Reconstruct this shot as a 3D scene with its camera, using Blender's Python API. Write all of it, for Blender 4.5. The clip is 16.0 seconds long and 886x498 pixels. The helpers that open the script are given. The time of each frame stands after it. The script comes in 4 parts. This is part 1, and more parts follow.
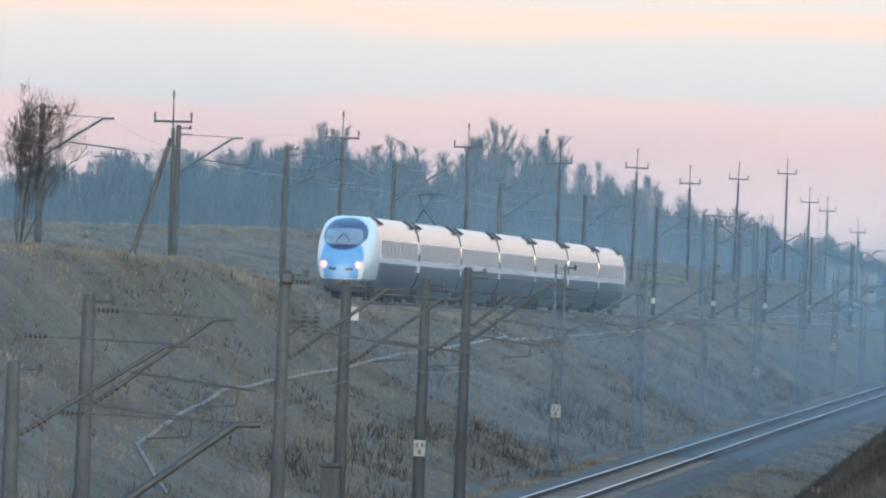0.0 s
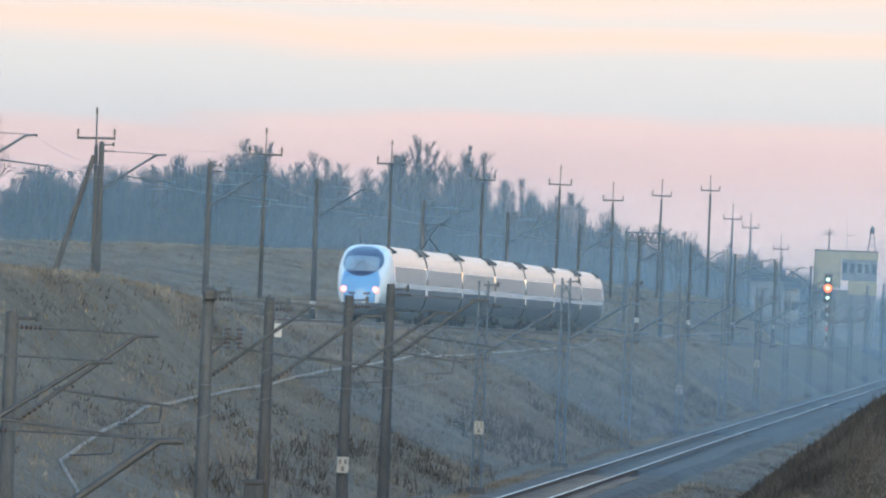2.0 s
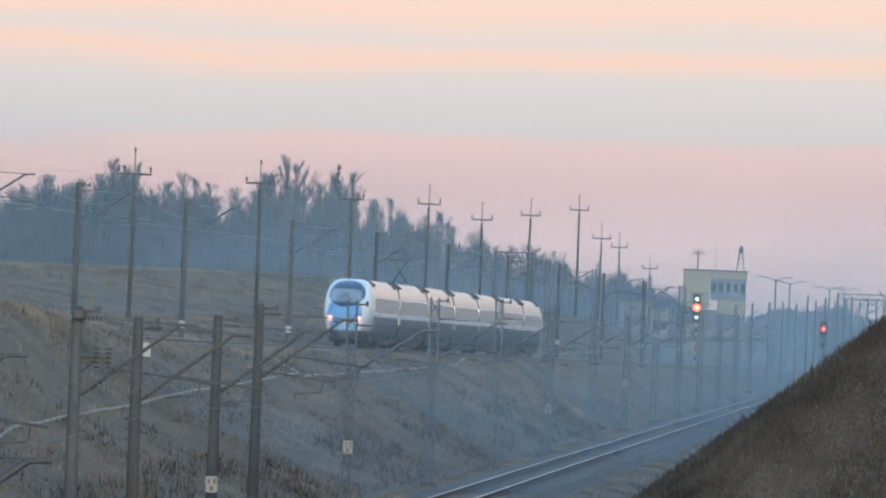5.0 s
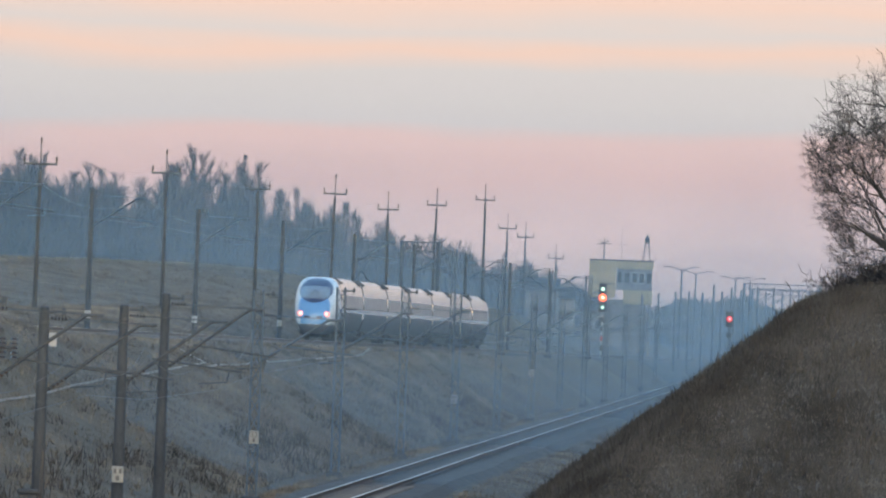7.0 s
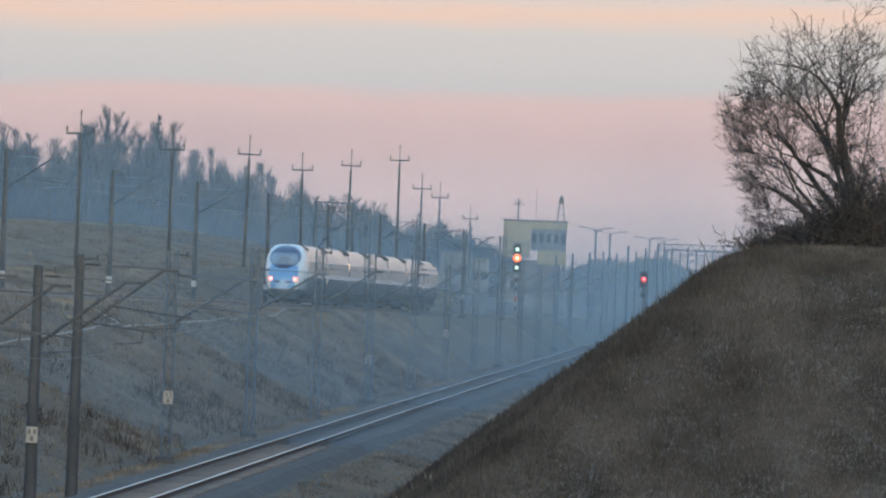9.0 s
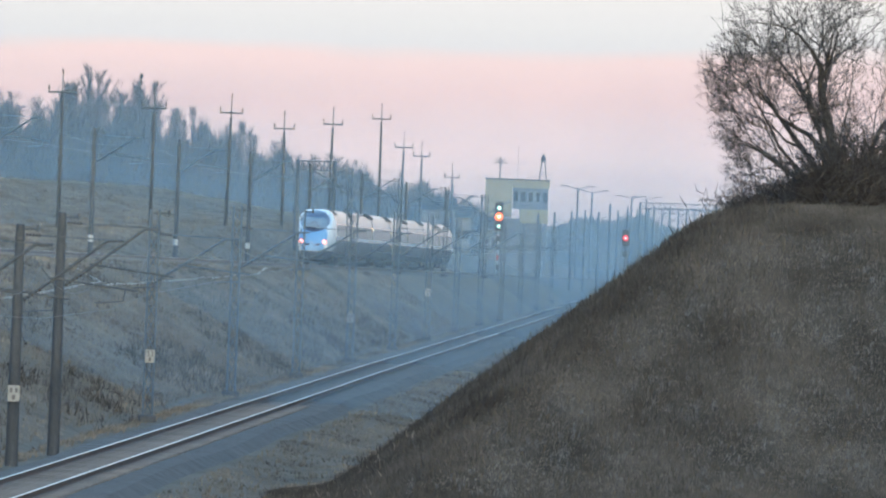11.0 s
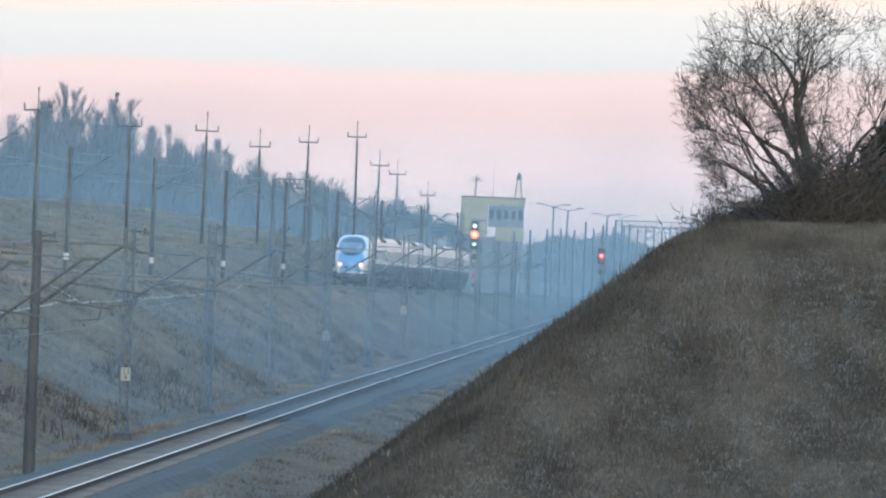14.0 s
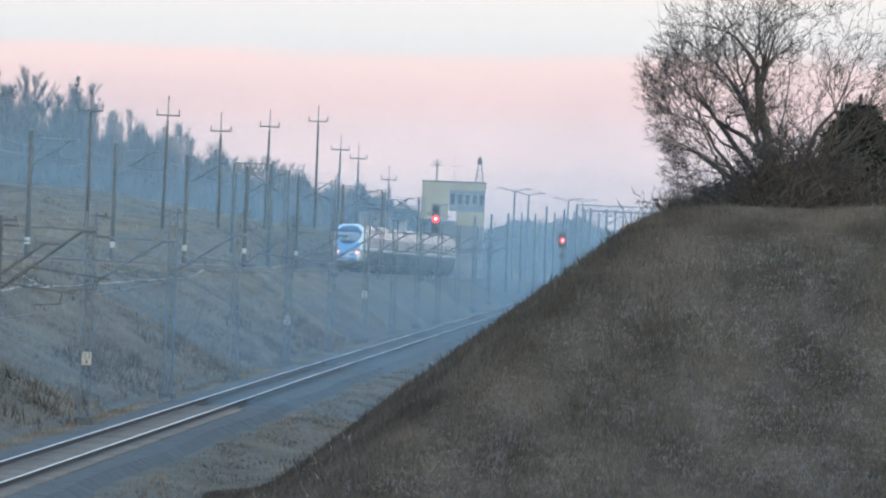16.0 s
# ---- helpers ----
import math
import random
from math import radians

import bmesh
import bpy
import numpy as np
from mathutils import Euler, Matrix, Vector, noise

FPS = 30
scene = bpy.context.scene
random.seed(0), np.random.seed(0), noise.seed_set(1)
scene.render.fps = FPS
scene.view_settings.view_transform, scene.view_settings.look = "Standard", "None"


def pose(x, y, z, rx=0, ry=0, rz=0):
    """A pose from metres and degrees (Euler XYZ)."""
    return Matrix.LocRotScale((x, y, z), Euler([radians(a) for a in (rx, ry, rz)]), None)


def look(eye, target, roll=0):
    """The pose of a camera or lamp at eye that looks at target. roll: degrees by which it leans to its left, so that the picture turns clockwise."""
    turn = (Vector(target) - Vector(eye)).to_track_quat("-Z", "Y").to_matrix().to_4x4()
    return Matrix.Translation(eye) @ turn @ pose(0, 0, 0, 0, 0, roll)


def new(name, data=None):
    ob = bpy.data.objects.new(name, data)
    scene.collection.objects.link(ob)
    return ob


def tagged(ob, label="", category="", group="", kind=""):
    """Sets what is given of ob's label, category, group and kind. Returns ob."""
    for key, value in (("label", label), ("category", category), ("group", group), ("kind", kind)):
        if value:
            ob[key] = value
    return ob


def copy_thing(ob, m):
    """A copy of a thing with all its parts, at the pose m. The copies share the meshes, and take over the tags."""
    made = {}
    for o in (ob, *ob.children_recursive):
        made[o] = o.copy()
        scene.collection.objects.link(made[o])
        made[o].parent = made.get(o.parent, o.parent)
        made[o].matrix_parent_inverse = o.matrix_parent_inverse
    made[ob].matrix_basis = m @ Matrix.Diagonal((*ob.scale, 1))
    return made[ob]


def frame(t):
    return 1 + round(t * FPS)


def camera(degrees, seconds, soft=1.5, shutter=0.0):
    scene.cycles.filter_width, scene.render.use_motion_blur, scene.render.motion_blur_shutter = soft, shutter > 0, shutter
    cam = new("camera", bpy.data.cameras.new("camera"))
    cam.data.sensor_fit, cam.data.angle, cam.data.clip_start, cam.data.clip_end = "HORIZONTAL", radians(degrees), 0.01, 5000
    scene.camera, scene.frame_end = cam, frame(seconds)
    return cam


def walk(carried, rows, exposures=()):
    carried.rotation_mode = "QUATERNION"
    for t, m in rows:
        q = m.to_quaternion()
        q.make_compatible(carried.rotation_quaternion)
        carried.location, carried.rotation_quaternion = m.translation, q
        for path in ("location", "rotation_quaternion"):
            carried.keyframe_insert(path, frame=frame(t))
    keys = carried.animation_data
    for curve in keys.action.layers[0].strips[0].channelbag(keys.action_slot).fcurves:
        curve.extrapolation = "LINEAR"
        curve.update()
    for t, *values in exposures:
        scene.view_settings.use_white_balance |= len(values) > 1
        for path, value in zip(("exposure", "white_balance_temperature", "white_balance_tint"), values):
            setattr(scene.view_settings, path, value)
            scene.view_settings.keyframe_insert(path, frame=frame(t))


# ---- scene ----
# ---- camera and its walk ----
F = 22500.0            # focal length in units of the picture's width / 1568
ZC = 7.0               # height of the eye over the datum
HORIZON = 575.0
ROLL = 2.2             # the camera leans by this much
TILT = math.tan(radians(ROLL))
EYE = Vector((0, 0, ZC))
cam = camera(math.degrees(2 * math.atan(784 / F)), 16.0, soft=2.1)


def place(px, py, depth):
    """World point on the panorama direction (px, py) at a depth."""
    x, z = (px - 784) * depth / F, (HORIZON - py) * depth / F
    return Vector((x - TILT * z, depth, ZC + z + TILT * x))


PAN = ((0, 1125, 289), (0.25, 1131, 303), (0.5, 1130, 311), (1, 1029, 315), (1.5, 1000, 308), (2, 989, 318.5), (2.5, 969, 332), (3, 954, 349),
       (3.5, 926.4, 363), (4, 876, 358), (4.5, 792, 351), (4.7, 777, 355), (6.8, 607, 321), (7, 591, 335), (7.5, 542, 344.5),
       (8, 511.4, 331), (8.5, 471.6, 294), (9, 439.5, 265), (9.5, 407, 248), (9.7, 398, 239), (12, 413.4, 179), (12.5, 401, 190),
       (13, 383, 211), (13.5, 373.6, 222), (14, 364.4, 223.6), (14.5, 346, 219), (15, 329, 216), (15.5, 304.7, 210), (16, 295.5, 196))
EXPOSURE = ((0, 1.92, 6150, 5), (1.5, 1.92, 6200, 5), (3.2, 1.88, 6300, 7), (4, 1.74, 6350, 8), (4.5, 1.7, 6400, 9), (7, 1.6, 6480, 9), (8, 1.55, 6550, 9),
            (9, 1.52, 6450, 8), (9.7, 1.65, 6400, 8), (12, 2.14, 6150, 2), (14, 2.1, 6200, 4), (16, 2.06, 6200, 5))
walk(cam, [(t, look(EYE, place(784 + 439.5 - x, 441 + 265 - y, 1000), ROLL)) for t, x, y in PAN], EXPOSURE)

# ---- world, sun, sky ----
SUN_ELEVATION, SUN_TURN = 9.0, 172.0       # degrees; turn clockwise from straight ahead
world = bpy.data.worlds.new("dusk_sky")
scene.world = world
world.use_nodes = True
sky = world.node_tree.nodes.new("ShaderNodeTexSky")
sky.sky_type = "NISHITA"
sky.sun_disc = False
sky.sun_elevation, sky.sun_rotation = radians(SUN_ELEVATION), radians(SUN_TURN)
sky.air_density, sky.dust_density, sky.ozone_density = 1.2, 1.0, 3.0
world.node_tree.links.new(sky.outputs[0], world.node_tree.nodes["Background"].inputs[0])
world.node_tree.nodes["Background"].inputs[1].default_value = 0.15
sun = new("sun", bpy.data.lights.new("sun", "SUN"))
sun.data.energy, sun.data.angle, sun.data.color = 0.3, radians(60), (1.0, 0.87, 0.79)
a, e = radians(SUN_TURN), radians(SUN_ELEVATION)
sun.matrix_world = look((0, 0, 60), Vector((0, 0, 60)) - Vector((math.sin(a) * math.cos(e), math.cos(a) * math.cos(e), math.sin(e))))


# ---- materials ----
def lin(r, g, b):
    f = lambda c: c / 12.92 if c <= 0.04045 else ((c + 0.055) / 1.055) ** 2.4
    return (f(r / 255), f(g / 255), f(b / 255), 1)


def ramp(nt, source, stops):
    r = nt.nodes.new("ShaderNodeValToRGB")
    el = r.color_ramp.elements
    while len(el) < len(stops):
        el.new(0.5)
    for s, (p, c) in zip(el, stops):
        s.position, s.color = p, (*c[:3], 1)
    nt.links.new(source, r.inputs[0])
    return r.outputs[0]


def mat(name, c1, c2, scale=1.0, rough=0.8, bump=0.3, metal=0.0, fine=9.0, stretch=(1, 1, 1), tint=0.0, spec=0.5):
    """A painted, stony or woody surface: two colours mixed by noise at two scales, with relief."""
    m = bpy.data.materials.new(name)
    m.use_nodes = True
    nt = m.node_tree
    bsdf = nt.nodes["Principled BSDF"]
    tc, mp = nt.nodes.new("ShaderNodeTexCoord"), nt.nodes.new("ShaderNodeMapping")
    mp.inputs["Scale"].default_value = stretch
    nt.links.new(tc.outputs["Object"], mp.inputs[0])
    n1, n2 = nt.nodes.new("ShaderNodeTexNoise"), nt.nodes.new("ShaderNodeTexNoise")
    for n, s, d in ((n1, scale, 4), (n2, scale * fine, 6)):
        n.inputs["Scale"].default_value, n.inputs["Detail"].default_value = s, d
        nt.links.new(mp.outputs[0], n.inputs["Vector"])
    mix = nt.nodes.new("ShaderNodeMix")
    mix.inputs[0].default_value = 0.45
    nt.links.new(n1.outputs[0], mix.inputs[2])
    nt.links.new(n2.outputs[0], mix.inputs[3])
    col = ramp(nt, mix.outputs[0], ((0.36, c1), (0.64, c2)))
    if tint:
        info, hsv = nt.nodes.new("ShaderNodeObjectInfo"), nt.nodes.new("ShaderNodeHueSaturation")
        mr = nt.nodes.new("ShaderNodeMapRange")
        mr.inputs[3].default_value, mr.inputs[4].default_value = 1 - tint, 1 + tint
        nt.links.new(info.outputs["Random"], mr.inputs[0])
        nt.links.new(mr.outputs[0], hsv.inputs["Value"])
        nt.links.new(col, hsv.inputs["Color"])
        col = hsv.outputs[0]
    nt.links.new(col, bsdf.inputs["Base Color"])
    bsdf.inputs["Roughness"].default_value, bsdf.inputs["Metallic"].default_value = rough, metal
    bsdf.inputs["Specular IOR Level"].default_value = spec
    if bump:
        b = nt.nodes.new("ShaderNodeBump")
        b.inputs["Strength"].default_value, b.inputs["Distance"].default_value = bump, 0.05
        nt.links.new(n2.outputs[0], b.inputs["Height"])
        nt.links.new(b.outputs[0], bsdf.inputs["Normal"])
    return m


def blades(name, c1, c2, c3, patch=0.0):
    """Dry grass and leaves: every island its own shade, no gloss; paler and darker patches, partly the banks' relief
    shading put into colour.
    """
    m = bpy.data.materials.new(name)
    m.use_nodes = True
    nt = m.node_tree
    g = nt.nodes.new("ShaderNodeNewGeometry")
    col = ramp(nt, g.outputs["Random Per Island"], ((0.0, c1), (0.55, c2), (1.0, c3)))
    tc, mp, ns = (nt.nodes.new("ShaderNode" + k) for k in ("TexCoord", "Mapping", "TexNoise"))
    mp.inputs["Scale"].default_value = (0.55, 0.07, 0.5)
    ns.inputs["Scale"].default_value, ns.inputs["Detail"].default_value = 1.0, 4
    nt.links.new(tc.outputs["Object"], mp.inputs[0])
    nt.links.new(mp.outputs[0], ns.inputs["Vector"])
    mr, hsv = nt.nodes.new("ShaderNodeMapRange"), nt.nodes.new("ShaderNodeHueSaturation")
    for i, v in enumerate((0.33, 0.67, 1 - patch, 1 + patch)):
        mr.inputs[i + 1].default_value = v
    nt.links.new(ns.outputs[0], mr.inputs[0])
    nt.links.new(mr.outputs[0], hsv.inputs["Value"])
    nt.links.new(col, hsv.inputs["Color"])
    nt.links.new(hsv.outputs[0], nt.nodes["Principled BSDF"].inputs["Base Color"])
    nt.nodes["Principled BSDF"].inputs["Roughness"].default_value = 0.9
    nt.nodes["Principled BSDF"].inputs["Specular IOR Level"].default_value = 0.1
    return m


def glow(name, color, strength):
    m = bpy.data.materials.new(name)
    m.use_nodes = True
    b = m.node_tree.nodes["Principled BSDF"]
    b.inputs["Base Color"].default_value = (*color, 1)
    b.inputs["Emission Color"].default_value, b.inputs["Emission Strength"].default_value = (*color, 1), strength
    return m


def haze_sheet_material(name, low, high, top, color):
    """Sheet standing in for haze, its blue put into the colour, in drifts: dense (low) in the cutting, thin (high)
    above it, gone at the level top.
    """
    m = bpy.data.materials.new(name)
    m.use_nodes = True
    nt = m.node_tree
    nt.nodes.clear()
    out, mx = nt.nodes.new("ShaderNodeOutputMaterial"), nt.nodes.new("ShaderNodeMixShader")
    clear, dif, tra = (nt.nodes.new("ShaderNodeBsdf" + k) for k in ("Transparent", "Diffuse", "Translucent"))
    half = nt.nodes.new("ShaderNodeMixShader")
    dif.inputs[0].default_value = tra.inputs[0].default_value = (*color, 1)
    tc, sep, ns = nt.nodes.new("ShaderNodeTexCoord"), nt.nodes.new("ShaderNodeSeparateXYZ"), nt.nodes.new("ShaderNodeTexNoise")
    mp = nt.nodes.new("ShaderNodeMapping")
    mp.inputs["Scale"].default_value = (0.03, 0.03, 0.12)
    nt.links.new(tc.outputs["Object"], sep.inputs[0])
    nt.links.new(tc.outputs["Object"], mp.inputs[0])
    nt.links.new(mp.outputs[0], ns.inputs["Vector"])
    ns.inputs["Scale"].default_value = 1.0
    both = nt.nodes.new("ShaderNodeMath")
    both.operation = "ADD"
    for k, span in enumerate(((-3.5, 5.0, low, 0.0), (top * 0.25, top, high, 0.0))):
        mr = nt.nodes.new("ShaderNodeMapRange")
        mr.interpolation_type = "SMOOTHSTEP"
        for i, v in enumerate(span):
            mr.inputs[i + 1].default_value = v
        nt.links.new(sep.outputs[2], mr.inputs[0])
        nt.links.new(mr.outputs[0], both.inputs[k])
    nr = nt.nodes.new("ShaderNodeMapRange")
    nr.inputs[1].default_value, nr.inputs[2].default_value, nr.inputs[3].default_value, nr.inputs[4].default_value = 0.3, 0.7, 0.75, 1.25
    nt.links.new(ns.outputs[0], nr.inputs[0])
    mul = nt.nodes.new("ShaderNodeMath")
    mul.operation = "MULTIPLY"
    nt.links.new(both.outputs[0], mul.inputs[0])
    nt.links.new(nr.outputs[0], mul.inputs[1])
    nt.links.new(dif.outputs[0], half.inputs[1])
    nt.links.new(tra.outputs[0], half.inputs[2])
    nt.links.new(mul.outputs[0], mx.inputs[0])
    nt.links.new(clear.outputs[0], mx.inputs[1])
    nt.links.new(half.outputs[0], mx.inputs[2])
    nt.links.new(mx.outputs[0], out.inputs[0])
    return m


def sky_material():
    """Evening sky with long thin streaks of cloud."""
    m = bpy.data.materials.new("evening_cloud")
    m.use_nodes = True
    nt = m.node_tree
    nt.nodes.clear()
    out, em = nt.nodes.new("ShaderNodeOutputMaterial"), nt.nodes.new("ShaderNodeEmission")
    tc, mp, ns, sep = (nt.nodes.new("ShaderNode" + k) for k in ("TexCoord", "Mapping", "TexNoise", "SeparateXYZ"))
    mp.inputs["Scale"].default_value = (0.006, 1, 0.05)
    nt.links.new(tc.outputs["Object"], mp.inputs[0])
    nt.links.new(mp.outputs[0], ns.inputs["Vector"])
    ns.inputs["Scale"].default_value, ns.inputs["Detail"].default_value = 1.0, 5
    nt.links.new(tc.outputs["Object"], sep.inputs[0])
    add = nt.nodes.new("ShaderNodeMath")           # height + streaks + a slight tilt
    add.operation = "MULTIPLY_ADD"
    add.inputs[1].default_value = 27.0
    nt.links.new(ns.outputs[0], add.inputs[0])
    nt.links.new(sep.outputs[2], add.inputs[2])
    tilt = nt.nodes.new("ShaderNodeMath")
    tilt.operation = "MULTIPLY_ADD"
    tilt.inputs[1].default_value = -0.018
    nt.links.new(sep.outputs[0], tilt.inputs[0])
    nt.links.new(add.outputs[0], tilt.inputs[2])
    mr = nt.nodes.new("ShaderNodeMapRange")
    mr.inputs[1].default_value, mr.inputs[2].default_value = 13.5, 153.5
    nt.links.new(tilt.outputs[0], mr.inputs[0])
    col = ramp(nt, mr.outputs[0], ((0.0, lin(250, 236, 232)), (0.2, lin(250, 223, 219)), (0.35, lin(246, 214, 209)), (0.45, lin(242, 204, 197)),
                                   (0.53, lin(238, 204, 197)), (0.575, lin(217, 209, 207)), (0.70, lin(217, 209, 205)), (0.765, lin(242, 208, 190)),
                                   (0.81, lin(222, 211, 205)), (0.87, lin(242, 210, 193)), (1.0, lin(232, 212, 203))))
    nt.links.new(col, em.inputs[0])
    em.inputs[1].default_value = 0.35
    nt.links.new(em.outputs[0], out.inputs[0])
    return m


M_GROUND = mat("dry_grass_ground", (0.12, 0.102, 0.079), (0.215, 0.182, 0.141), 0.12, 0.95, 0.6, fine=14, spec=0.1)
M_STRAW = blades("dry_grass", (0.142, 0.124, 0.101), (0.17, 0.149, 0.123), (0.202, 0.178, 0.148), 0.45)
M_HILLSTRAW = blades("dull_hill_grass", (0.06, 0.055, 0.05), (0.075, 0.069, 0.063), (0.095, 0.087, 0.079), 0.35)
M_WEED = blades("withered_weeds", (0.04, 0.037, 0.034), (0.058, 0.053, 0.049), (0.084, 0.076, 0.069), 0.2)
M_BALLAST = mat("ballast_gravel", (0.07, 0.06, 0.052), (0.17, 0.15, 0.13), 1.2, 0.9, 0.9, fine=12)
M_RUST = mat("rusty_rail_web", (0.07, 0.045, 0.035), (0.14, 0.09, 0.065), 3, 0.7, 0.4)
M_RAIL = mat("polished_rail_head", (0.45, 0.44, 0.43), (0.62, 0.6, 0.58), 4, 0.28, 0.1, metal=1.0)
M_SLEEPER = mat("grimy_sleeper", (0.11, 0.102, 0.092), (0.19, 0.175, 0.16), 3, 0.85, 0.4, tint=0.2)
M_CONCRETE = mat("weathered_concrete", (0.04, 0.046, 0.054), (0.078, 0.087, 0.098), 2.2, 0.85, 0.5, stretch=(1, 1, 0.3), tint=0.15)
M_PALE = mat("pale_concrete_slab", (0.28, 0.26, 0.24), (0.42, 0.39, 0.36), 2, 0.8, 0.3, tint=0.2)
# lighter and bluer: the haze over far masts is put into the colour
M_STEEL = mat("hazed_weathered_steel", (0.06, 0.084, 0.112), (0.105, 0.135, 0.168), 4, 0.65, 0.2, metal=0.4, tint=0.1)
M_DARKSTEEL = mat("dark_steel", (0.04, 0.046, 0.052), (0.08, 0.088, 0.096), 5, 0.6, 0.2, metal=0.3)
M_WOODPOLE = mat("tarred_wood", (0.042, 0.041, 0.041), (0.085, 0.082, 0.08), 4, 0.85, 0.5, stretch=(1, 1, 0.15))
M_CERAMIC = mat("brown_insulator", (0.04, 0.03, 0.028), (0.065, 0.048, 0.042), 6, 0.25, 0.0)
M_SIGN = mat("white_sign_paint", (0.3, 0.3, 0.3), (0.42, 0.42, 0.42), 6, 0.5, 0.05)
M_PLATE = mat("grimy_white_plate", (0.19, 0.2, 0.2), (0.27, 0.28, 0.28), 6, 0.5, 0.05)
M_BLACK = mat("black_paint", (0.015, 0.015, 0.016), (0.035, 0.035, 0.036), 6, 0.5, 0.1)
M_REDPAINT = mat("red_paint", (0.45, 0.04, 0.03), (0.6, 0.07, 0.05), 6, 0.5, 0.1)
M_BARK = mat("grey_bark", (0.028, 0.028, 0.029), (0.06, 0.057, 0.056), 6, 0.9, 0.6, stretch=(1, 1, 0.3))
M_TWIG = blades("bare_twigs", (0.03, 0.029, 0.03), (0.05, 0.048, 0.049), (0.085, 0.079, 0.079))
M_CROWN = blades("winter_crown", (0.06, 0.054, 0.053), (0.085, 0.076, 0.073), (0.12, 0.105, 0.098))
M_MARK = mat("faded_marking", (0.06, 0.06, 0.065), (0.1, 0.1, 0.105), 5, 0.6, 0.0)
M_NEEDLE = blades("dark_needles", (0.010, 0.015, 0.013), (0.018, 0.026, 0.021), (0.028, 0.037, 0.028))
M_YELLOW = mat("yellow_render", (0.34, 0.28, 0.16), (0.43, 0.36, 0.23), 0.6, 0.85, 0.2)
M_GREYWALL = mat("grey_render", (0.14, 0.15, 0.17), (0.22, 0.23, 0.25), 0.6, 0.85, 0.2)
M_WHITEWALL = mat("whitewash", (0.25, 0.25, 0.25), (0.33, 0.33, 0.33), 0.6, 0.85, 0.2)
M_GLASS = mat("dark_window_glass", (0.02, 0.025, 0.03), (0.04, 0.045, 0.05), 1, 0.06, 0.0, spec=0.8)
# silver-white paint, with the pink of the mirrored sky tinted in
M_WHITE = mat("sky_warmed_silver_white", (0.72, 0.665, 0.64), (0.78, 0.725, 0.70), 0.5, 0.17, 0.0, metal=0.6, spec=0.8)
# pale base stands in for sky mirrored in the panes at grazing angle
M_PANE = mat("sky_pale_window_glass", (0.24, 0.235, 0.24), (0.33, 0.32, 0.32), 0.35, 0.3, 0.0, metal=0.35, spec=0.3)
# the dark ground mirrored in the tucked-in sides is put into this grey
M_LOWER = mat("grey_with_ground_reflection", (0.062, 0.08, 0.115), (0.1, 0.12, 0.155), 0.7, 0.45, 0.05)
M_BLUE = mat("light_blue_paint", (0.11, 0.28, 0.55), (0.15, 0.33, 0.61), 0.8, 0.3, 0.0)
M_PALEBLUE = mat("pale_blue_paint", (0.58, 0.65, 0.72), (0.66, 0.72, 0.78), 0.8, 0.25, 0.0)
# grey-blue sky reflection is put into the base colour of the glass
M_SCREEN = mat("sky_pale_windscreen_glass", (0.28, 0.33, 0.36), (0.4, 0.45, 0.48), 2.5, 0.1, 0.0, metal=0.5, spec=1.0)
M_NAVY = mat("dark_blue_paint", (0.02, 0.035, 0.09), (0.035, 0.05, 0.12), 0.8, 0.3, 0.0)
M_UNDER = mat("grimy_underframe", (0.02, 0.02, 0.022), (0.05, 0.048, 0.045), 2, 0.8, 0.4)
# red lamp's glare in two colours: washed-out middle and red halo
M_TAIL = glow("tail_lamp_glare", (1.0, 0.52, 0.47), 0.62)
M_TAILRIM = glow("tail_lamp_halo", (1.0, 0.2, 0.17), 0.4)
M_REDLAMP = glow("red_signal_lamp", (1.0, 0.04, 0.05), 0.34)
M_AMBER = glow("amber_signal_lamp", (1.0, 0.14, 0.045), 1.0)
M_GREEN = glow("green_signal_lamp", (0.5, 1.0, 0.8), 0.45)
# pale cores imitate the overexposed middle of a signal lamp's glare
M_CORE = glow("lamp_glare_core", (1.0, 0.62, 0.42), 1.6)
M_REDCORE = glow("red_lamp_glare_core", (1.0, 0.5, 0.48), 1.2)
M_LIT = glow("lit_window", (1.0, 0.75, 0.5), 0.6)


# ---- mesh helpers ----
def mesh_object(name, verts, faces, material, parent=None, smooth=False):
    me = bpy.data.meshes.new(name)
    me.from_pydata([tuple(v) for v in verts], [], [tuple(f) for f in faces])
    me.materials.append(material)
    if smooth:
        me.polygons.foreach_set("use_smooth", [True] * len(me.polygons))
    ob = new(name, me)
    ob.parent = parent
    return ob


def part(name, bm, material, parent=None, label="", smooth=False, kind=""):
    me = bpy.data.meshes.new(name)
    bm.to_mesh(me)
    bm.free()
    me.materials.append(material)
    if smooth:
        me.polygons.foreach_set("use_smooth", [True] * len(me.polygons))
    ob = new(name, me)
    ob.parent = parent
    return tagged(ob, label, kind=kind)


def tube(bm, a, b, r1, r2=None, n=7):
    """A tapered round bar from a to b."""
    a, b = Vector(a), Vector(b)
    r2 = r1 if r2 is None else r2
    q = (b - a).to_track_quat("Z", "Y")
    rings = []
    for c, r in ((a, r1), (b, r2)):
        rings.append([bm.verts.new(c + q @ Vector((r * math.cos(k * math.tau / n), r * math.sin(k * math.tau / n), 0))) for k in range(n)])
    for k in range(n):
        bm.faces.new((rings[0][k], rings[0][(k + 1) % n], rings[1][(k + 1) % n], rings[1][k]))
    bm.faces.new(rings[0][::-1])
    bm.faces.new(rings[1])
    return bm


